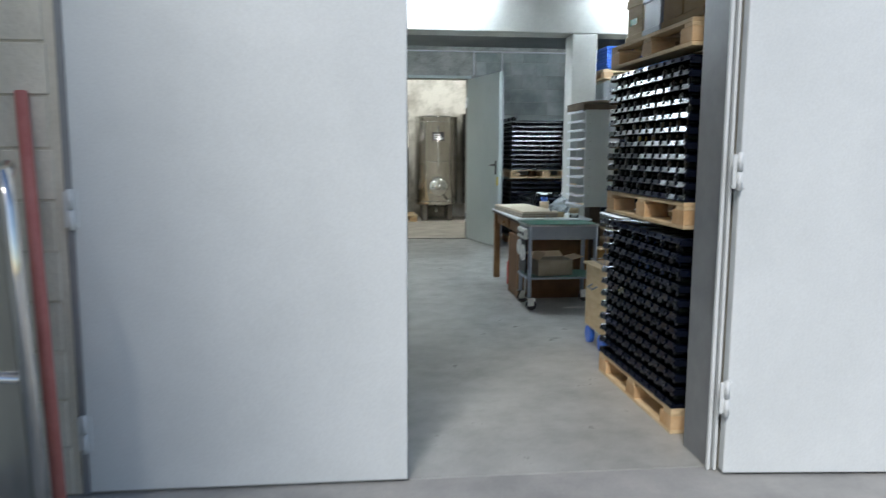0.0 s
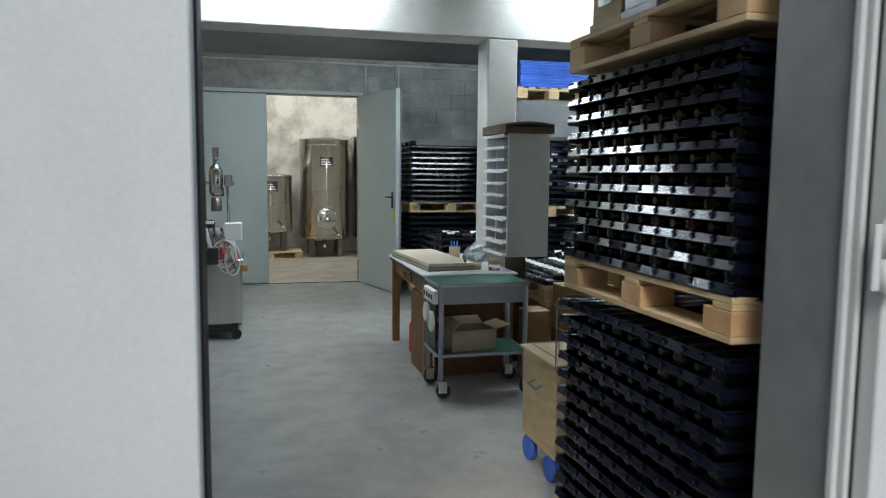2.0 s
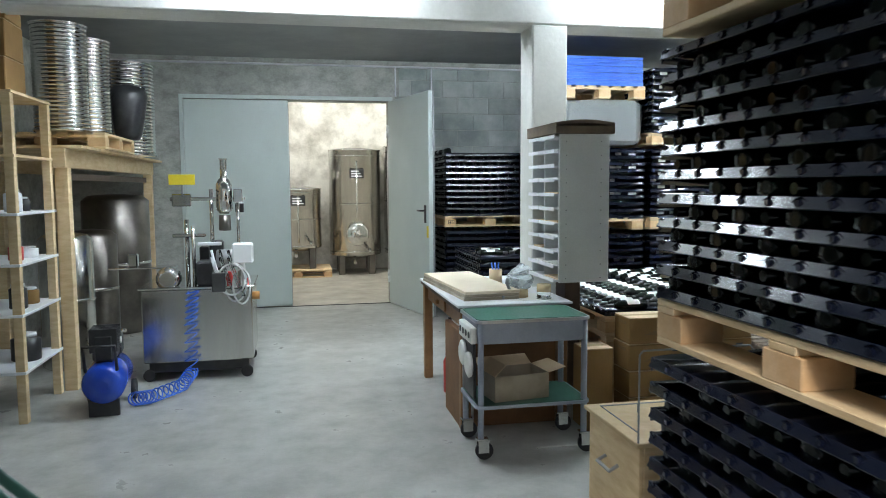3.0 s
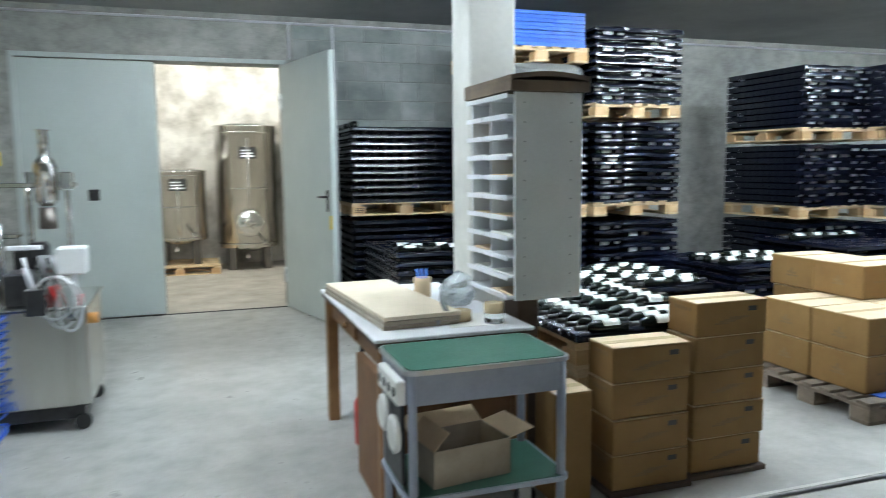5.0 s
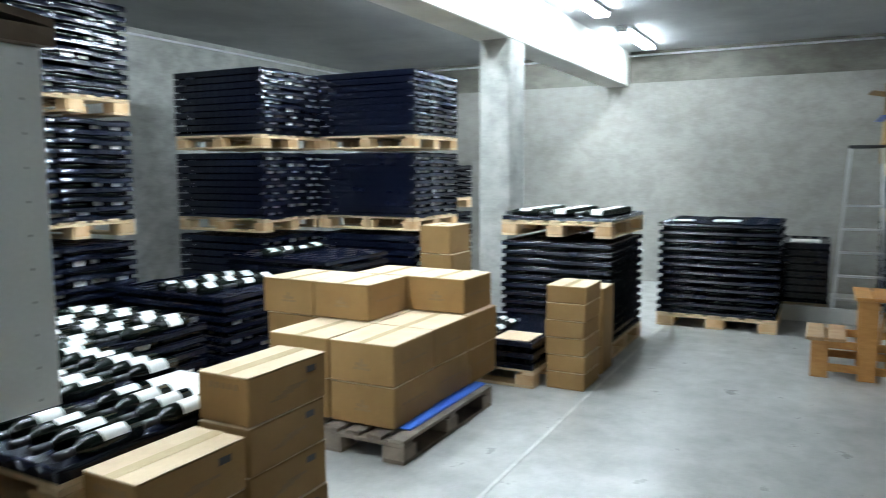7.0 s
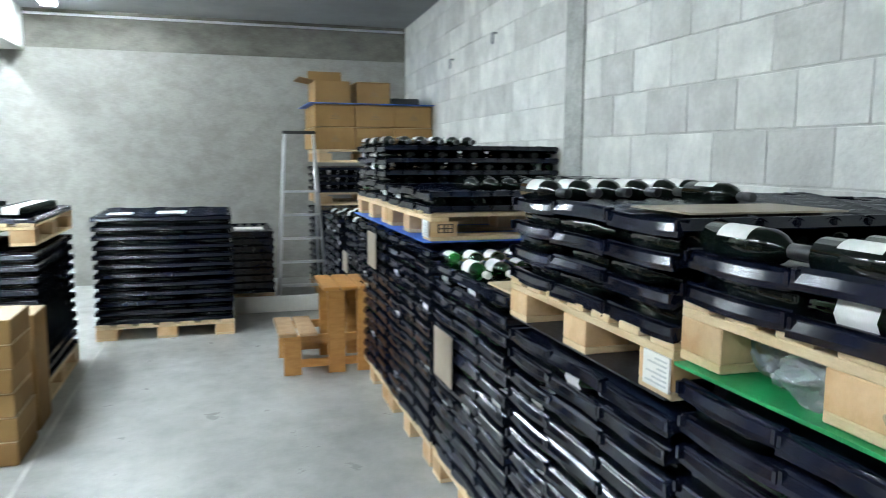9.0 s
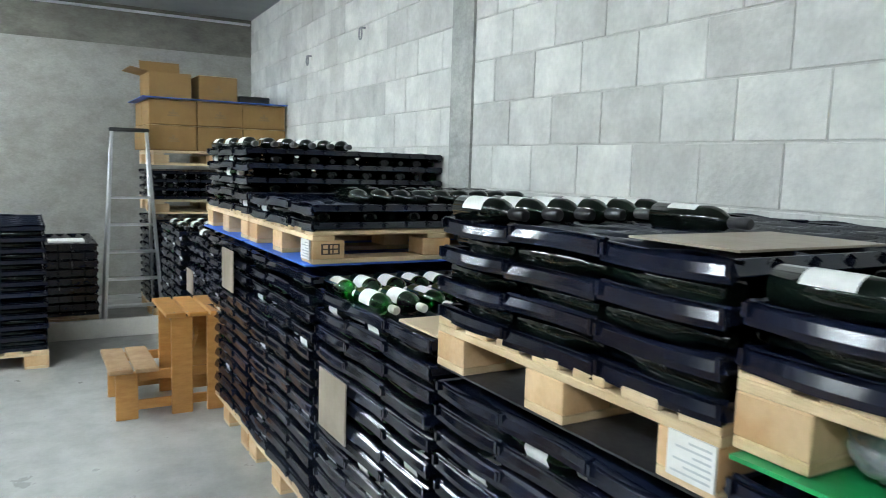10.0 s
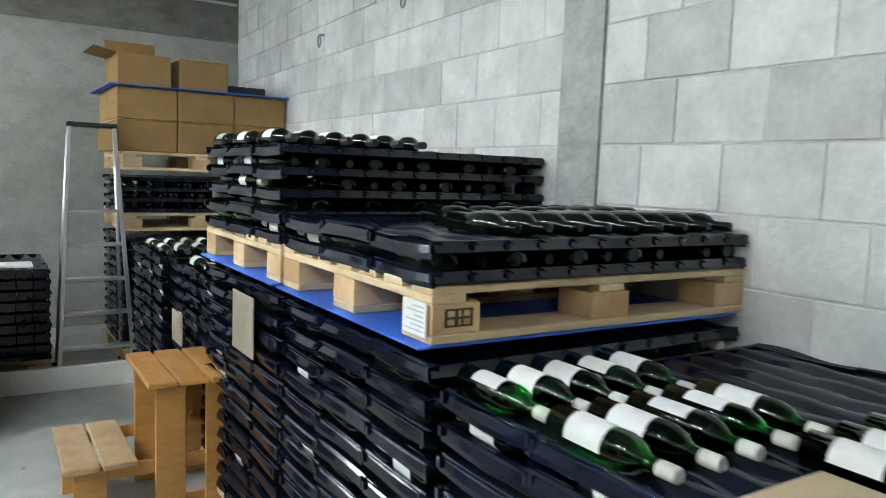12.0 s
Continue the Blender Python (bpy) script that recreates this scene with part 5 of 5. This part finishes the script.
rod(bm, (-0.3, 0.0, 0.8), (-0.3, 0.0, 0.93), 0.02)
part("infeed_table", bm, CHROME, fm, "steel infeed table")

for k, (x, z, a, b) in enumerate(((0.33, 0.83, 0.09, 0.16), (0.38, 0.8, 0.07, 0.15), (0.3, 0.86, 0.11, 0.13))):
    bm = bmesh.new()
    pipe(bm, [(x + a * math.cos(q * math.pi / 10), -0.42 - 0.012 * k, z + b * math.sin(q * math.pi / 10)) for q in range(21)], 0.009, 8)
    part("hose_loop", bm, CLEARHOSE, fm, "milky plastic hose loop")
solid("switch_box", BLACK, 0.14, -0.46, 0.76, 0.25, -0.402, 0.92, bevel=0.006, parent=fm, label="black switch box")
solid("clamp_bar", WHITE, 0.0, -0.16, 1.13, 0.2, -0.12, 1.16, bevel=0.006, parent=fm, label="pale clamp bar")
bm = bmesh.new()
lathe(bm, [(0.07, 0), (0.08, 0.01), (0.08, 0.2), (0.05, 0.23)], 20, pose(0.14, 0.0, 1.0, 0, 90, 0))
part("drive_motor", bm, STEELGREY, fm, "grey drive motor")

# ---- compressor and its coiled hose ----
cp = thing("air_compressor", "blue air compressor with black motor on the floor", "compressor", pose(-0.84, 8.56, 0, 0, 0, 95) @ Matrix.Diagonal((0.86, 0.86, 0.86, 1)))
bm = bmesh.new()
lathe(bm, [(0.05, -0.36), (0.14, -0.33), (0.17, -0.27), (0.17, 0.27), (0.14, 0.33), (0.05, 0.36)], 28, pose(0, 0, 0.27, 0, 90, 0))
part("tank", bm, DEEPBLUE, cp, "glossy blue air tank")
solid("motor", BLACK, -0.2, -0.09, 0.43, 0.1, 0.09, 0.68, bevel=0.03, parent=cp, label="black motor")
solid("cylinder_head", BLACK, 0.1, -0.1, 0.43, 0.28, 0.1, 0.62, bevel=0.02, parent=cp)
for k in range(5):
    solid("cooling_fin", BLACK, -0.19 + 0.055 * k, -0.11, 0.52, -0.165 + 0.055 * k, 0.11, 0.72, bevel=0.004, parent=cp)
bm = bmesh.new()
pipe(bm, [(-0.34, -0.12, 0.4), (-0.42, -0.12, 0.62), (-0.42, 0.12, 0.62), (-0.34, 0.12, 0.4)], 0.014)
part("handle", bm, BLACK, cp, "black tube handle")
for s in (-1, 1):
    bm = bmesh.new()
    rod(bm, (0.22, s * 0.18 - 0.02, 0.09), (0.22, s * 0.18 + 0.02, 0.09), 0.09, 18)
    part("wheel", bm, RUBBER, cp)
bm = bmesh.new()
box(bm, -0.28, -0.12, 0.0, -0.24, 0.12, 0.14, bevel=0.004)
part("foot", bm, BLACK, cp)
bm = bmesh.new()
rod(bm, (-0.05, -0.115, 0.6), (-0.05, -0.125, 0.6), 0.03)
part("gauge", bm, LABEL, cp, "small white gauge")
hose = thing("air_hose", "blue coiled air hose from compressor to machine", "hose", pose(0, 0, 0))
bm = bmesh.new()
pts = []
path = [Vector(p) for p in ((-0.66, 8.52, 0.06), (-0.54, 8.56, 0.06), (-0.36, 8.85, 0.06), (-0.32, 9.1, 0.1), (-0.32, 9.15, 0.5), (-0.3, 9.17, 0.78))]
for i in range(420):
    u = i / 419 * (len(path) - 1)
    k = min(int(u), len(path) - 2)
    p = path[k].lerp(path[k + 1], u - k)
    a = i * 0.4
    pts.append(p + Vector((0.05 * math.cos(a), 0.035 * math.sin(a) * (1 if k > 2 else 0.6), 0.045 * math.sin(a) if k < 3 else 0.02 * math.cos(a))))
pipe(bm, pts, 0.006, 5)
part("coil", bm, BLUE, hose)

# ---- timber rack by the west wall ----
rack = thing("timber_rack", "rough pale timber rack with a deep upper deck", "rack", pose(-1.2, 9.1, 0))
for x in (0.0, -1.1):
    for y in (0.0, 3.5) if x > -0.5 else (0.0, 1.75, 3.5):
        bm = bmesh.new()
        box(bm, x - 0.1, y, 0, x, y + 0.1, 1.8, bevel=0.004)
        part("post", bm, PINE, rack)
    bm = bmesh.new()
    box(bm, x - 0.1, -0.05, 1.8, x, 3.65, 1.95, bevel=0.004)
    part("beam", bm, PINE, rack)
for k in range(24):
    bm = bmesh.new()
    box(bm, -1.15, -0.03 + 0.152 * k, 1.951, 0.12, 0.11 + 0.152 * k, 1.975, bevel=0.003)
    part("deck_board", bm, PINE, rack)
bm = bmesh.new()
box(bm, -0.06, 0.11, 1.7, -0.04, 3.4, 1.76, bevel=0.003)
part("rail", bm, DARKWOOD, rack, "dark reddish rail")
pallet(pose(-1.55, 10.3, 1.976, 0, 0, 0))


def drum(x, y, z, r, h, label):
    t = thing("steel_drum", label, "drum", pose(x, y, z), "steel drums")
    bm = bmesh.new()
    prof = [(r * 0.9, 0)]
    n = 26
    for k in range(n):
        prof += [(r, h * (k + 0.05) / n), (r, h * (k + 0.6) / n), (r - 0.006, h * (k + 0.75) / n), (r - 0.006, h * (k + 0.95) / n)]
    prof += [(r, h), (r + 0.012, h + 0.01), (r - 0.01, h + 0.02)]
    lathe(bm, prof, 36)
    part("shell", bm, CHROME, t, "bright ribbed steel shell")
    bm = bmesh.new()
    lathe(bm, [(r + 0.004, 0.0), (r + 0.014, 0.01), (r + 0.004, 0.03)], 36, caps=False)
    part("hoop", bm, STEEL, t)
    return t


drum(-1.4, 9.75, 2.121, 0.22, 0.9, "bright ribbed stainless steel drum on the rack")
drum(-1.35, 10.35, 2.121, 0.22, 0.88, "bright ribbed stainless steel drum on the rack")
drum(-1.2, 11.25, 1.976, 0.3, 0.95, "bright ribbed stainless steel drum on the rack")
pot2 = thing("plastic_cover", "black plastic cover hung on a drum", "cover", pose(-1.08, 10.83, 2.121))
bm = bmesh.new()
lathe(bm, [(0.1, 0.0), (0.13, 0.05), (0.17, 0.3), (0.19, 0.42), (0.17, 0.52), (0.05, 0.56)], 20)
part("cover", bm, BLACK, pot2)
for x, y, r, h, mt, lab in ((-1.5, 10.0, 0.23, 1.22, STEEL, "brushed steel vessel under the rack"), (-1.5, 10.85, 0.25, 1.2, DARKTANK, "stainless steel vessel under the rack"), (-1.45, 11.75, 0.36, 1.55, DARKTANK, "dull steel vessel under the rack")):
    t = thing("steel_vessel", lab, "vessel", pose(x, y, 0), "vessels under the rack")
    bm = bmesh.new()
    lathe(bm, [(r * 0.9, 0.0), (r, 0.02), (r, h * 0.96), (r * 0.8, h), (0.05, h + 0.02)], 28)
    part("shell", bm, mt, t)
    bm = bmesh.new()
    lathe(bm, [(r + 0.002, h * 0.5), (r + 0.012, h * 0.5 + 0.015), (r + 0.002, h * 0.5 + 0.03)], 28, caps=False)
    part("hoop", bm, STEEL, t)
    bm = bmesh.new()
    rod(bm, (r * 0.9, -0.1, h * 0.15), (r + 0.08, -0.14, h * 0.15), 0.02)
    part("tap", bm, CHROME, t, "steel tap")

# ---- shelf unit at the near end of the rack ----
sh = thing("shelf_unit", "pale wooden shelf unit with small goods", "shelf", pose(-1.3, 8.25, 0))
for x in (0.0, -0.7):
    for y in (0.0, 0.76):
        bm = bmesh.new()
        box(bm, x - 0.06, y, 0, x, y + 0.06, 2.3, bevel=0.003)
        part("post", bm, PINE, sh)
for z in (0.35, 0.75, 1.1, 1.45, 1.85, 2.28):
    bm = bmesh.new()
    box(bm, -0.76, -0.01, z, 0.01, 0.83, z + 0.02, bevel=0.002)
    part("shelf_board", bm, WHITE if z < 1.5 else PINE, sh)
for k, (y, z, r, h, mt, lab) in enumerate(((0.3, 1.471, 0.06, 0.16, WHITE, "white plastic jar on a shelf"), (0.5, 1.471, 0.05, 0.1, BLACK, "small dark tin on a shelf"), (0.3, 1.121, 0.05, 0.12, RED, "small red tin on a shelf"), (0.55, 1.121, 0.07, 0.08, WHITE, "white plastic tub on a shelf"), (0.3, 0.771, 0.06, 0.18, BLACK, "dark bottle on a shelf"), (0.55, 0.771, 0.06, 0.12, CARTON, "brown tin on a shelf"), (0.4, 0.371, 0.1, 0.2, BLACK, "dark bucket on a shelf"))):
    t = thing("jar", lab, "jar", pose(-1.42, 8.25 + y, z))
    bm = bmesh.new()
    lathe(bm, [(r * 0.9, 0), (r, 0.005), (r, h * 0.8), (r * 0.7, h * 0.86), (r * 0.7, h * 0.9)], 18)
    part("body", bm, mt, t)
    bm = bmesh.new()
    lathe(bm, [(r * 0.74, h * 0.88), (r * 0.74, h), (r * 0.6, h + 0.004)], 18)
    part("lid", bm, CABWHITE, t, "pale lid")
for k in range(3):
    carton(pose(-1.65, 8.68, 2.301 + 0.26 * k, 0, 0, 2 * k), 0.5, 0.4, 0.258, marks=False)

# ---- hand truck inside the entrance ----
ht = thing("hand_truck", "dark green tubular hand truck with orange grip", "hand truck", pose(-0.35, 4.95, 0))
for k in (0, 1):
    bm = bmesh.new()
    pipe(bm, [(-0.35, 0.3 + 0.12 * k, 0.92 - 0.1 * k), (0.0, 0.1 + 0.1 * k, 0.86 - 0.14 * k), (0.2, 0.02 + 0.1 * k, 0.72 - 0.14 * k), (0.25, 0.0 + 0.1 * k, 0.6 - 0.1 * k), (0.22, 0.02 + 0.1 * k, 0.0)], 0.017, 12)
    part("tube", bm, TROLLEYGREEN, ht)
bm = bmesh.new()
box(bm, -0.1, -0.1, 0.002, 0.26, 0.3, 0.012, bevel=0.002)
part("toe_plate", bm, STEELGREY, ht)
bm = bmesh.new()
pipe(bm, [(-0.35, 0.3, 0.92), (-0.5, 0.4, 1.05), (-0.3, 0.5, 1.12), (-0.1, 0.5, 1.2)], 0.03, 10)
part("grip", bm, RED, ht, "orange-red grip")

# ---- wooden box cart by the entrance pile ----
ct = thing("box_cart", "pale wooden box cart with blue wheels", "cart", pose(1.82, 5.3, 0))
for b, nm in (((0, 0.0, 0.14, 0.018, 0.48, 0.64), "side_board"), ((0.6, 0.0, 0.14, 0.618, 0.48, 0.64), "side_board"), ((0.019, 0.0, 0.14, 0.599, 0.018, 0.64), "end_board"), ((0.019, 0.462, 0.14, 0.599, 0.48, 0.64), "end_board"), ((-0.02, -0.02, 0.641, 0.64, 0.5, 0.66), "lid_board")):
    bm = bmesh.new()
    box(bm, *b, bevel=0.003)
    part(nm, bm, PINE, ct)
for x in (0.02, 0.6):
    for y in (0.08, 0.4):
        bm = bmesh.new()
        rod(bm, (x - 0.02, y, 0.07), (x + 0.02, y, 0.07), 0.07, 18)
        part("wheel", bm, BLUE, ct, "blue rubber wheel")
bm = bmesh.new()
pipe(bm, [(-0.01, -0.01, 0.66), (-0.01, -0.01, 1.0), (0.005, -0.01, 1.015), (0.45, -0.01, 1.015), (0.465, -0.01, 1.0), (0.465, -0.01, 0.66)], 0.004)
part("wire_handle", bm, STEELGREY, ct, "thin dark wire handle")
bm = bmesh.new()
pipe(bm, [(-0.01, -0.01, 0.7), (-0.01, 0.34, 0.7), (0.465, 0.34, 0.7), (0.465, -0.01, 0.7)], 0.003)
rod(bm, (0.16, 0.34, 0.66), (0.16, 0.34, 0.7), 0.003)
part("wire_guard", bm, STEELGREY, ct, "thin dark wire guard")
bm = bmesh.new()
pipe(bm, [(-0.002, 0.18, 0.5), (-0.04, 0.18, 0.48), (-0.04, 0.3, 0.48), (-0.002, 0.3, 0.5)], 0.008)
part("pull_handle", bm, STEELGREY, ct, "dark pull handle")

# ---- outside, beside the entrance ----
bm = bmesh.new()
rod(bm, (-1.24, 3.0, 0.0), (-1.40, 3.27, 1.78), 0.026, 10)
tagged(part("red_pole", bm, PINKRED), "faded red pole leaning on the wall", "pole")
sf = thing("steel_rack", "polished steel frame standing on the yard", "rack", pose(-1.42, 2.65, 0, 0, 0, -10))
for x in (-0.3, 0.3):
    bm = bmesh.new()
    pipe(bm, [(x, 0, 0), (x - 0.06, 0, 1.35), (x - 0.09, 0.03, 1.45), (x - 0.12, 0.1, 1.48)], 0.028, 12)
    part("post", bm, CHROME, sf)
bm = bmesh.new()
box(bm, -0.29, 0.02, 0.1, 0.24, 0.03, 1.35, bevel=0.004)
part("panel", bm, STEEL, sf, "steel panel")
for z in (0.1, 0.75, 1.35):
    bm = bmesh.new()
    rod(bm, (-0.3 - 0.045 * z, 0, z), (0.3 - 0.045 * z, 0, z), 0.015)
    part("rung", bm, CHROME, sf)

# ---- hooks and wires on the block wall ----
for x, z in ((1.6, 2.67), (3.0, 2.62)):
    t = thing("wall_hook", "small dark iron ring on the block wall", "hook", SKEW @ pose(x, 0.01, z))
    bm = bmesh.new()
    rod(bm, (0, 0.0, 0), (0, 0.04, 0), 0.008)
    pts = [(0.03 * math.sin(a * math.pi / 6), 0.04, -0.045 - 0.045 * math.cos(math.pi + a * math.pi / 6)) for a in range(13)]
    pipe(bm, pts, 0.007, 6)
    part("ring", bm, STEELGREY, t)

# ---- blocks of the long wall ----
BH, BL = 0.236, 0.362
blocks = {}


def block_mesh(w, h):
    key = (round(w, 3), round(h, 3))
    if key not in blocks:
        bm = bmesh.new()
        box(bm, 0, 0, 0, w, 0.026, h, bevel=0.003)
        blocks[key] = mesh_of("block", bm, BLOCK)
    return blocks[key]


row, z = 0, 0.104 - BH
while z < CEILING - 0.02:
    z0 = max(z, 0.004)
    h = min(z + BH - 0.007, CEILING - 0.004) - z0
    for x0, x1, wall, face in ((2.95, 6.62, blockwall, 3.7868), (0.13, 5.7, farwall, -0.0192)):
        x = (6.049 if row % 2 else 6.259) - 20 * BL if wall is blockwall else (0.1 if row % 2 else 0.28) - BL
        while x < x1 - 0.03:
            a, b = max(x, x0), min(x + BL - 0.007, x1)
            if b - a > 0.03:
                o = new("block", block_mesh(b - a, h))
                o.parent = wall
                o.location = (a, face + random.uniform(-0.002, 0.002), z0)
            x += BL
    z += BH
    row += 1
# block courses of the north wall beside the doorway
for r in range(7):
    z0 = 1.74 + 0.225 * r
    for k in range(5):
        x0 = max(2.0, 1.95 + 0.44 * k - (0.22 if r % 2 else 0))
        x1 = 1.95 + 0.44 * (k + 1) - (0.22 if r % 2 else 0) - 0.008
        if x1 - x0 < 0.05 or z0 > 3.2:
            continue
        bm = bmesh.new()
        box(bm, 0, -0.012, 0, x1 - x0, 0.01, min(0.217, 3.24 - z0), bevel=0.003)
        o = part("block", bm, NBLOCK, bpy.data.objects["wall_north"])
        o.location = (x0, NORTH - random.uniform(0.0, 0.003), z0)
# courses of the cream wall beside the entrance
cream = {}
for r in range(14):
    for k in range(4):
        a, b = max(-2.04, -2.3 + 0.4 * k + (0.2 if r % 2 else 0)), min(-1.3, -1.9 + 0.4 * k + (0.2 if r % 2 else 0) - 0.01)
        if b - a < 0.05:
            continue
        key = round(b - a, 3)
        if key not in cream:
            bm = bmesh.new()
            box(bm, 0, -0.012, 0, b - a, 0.01, 0.21, bevel=0.004)
            cream[key] = mesh_of("block", bm, CREAM)
        o = part("block", cream[key], None, bpy.data.objects["wall_south"])
        o.location = (a, 3.3, 0.01 + 0.22 * r)
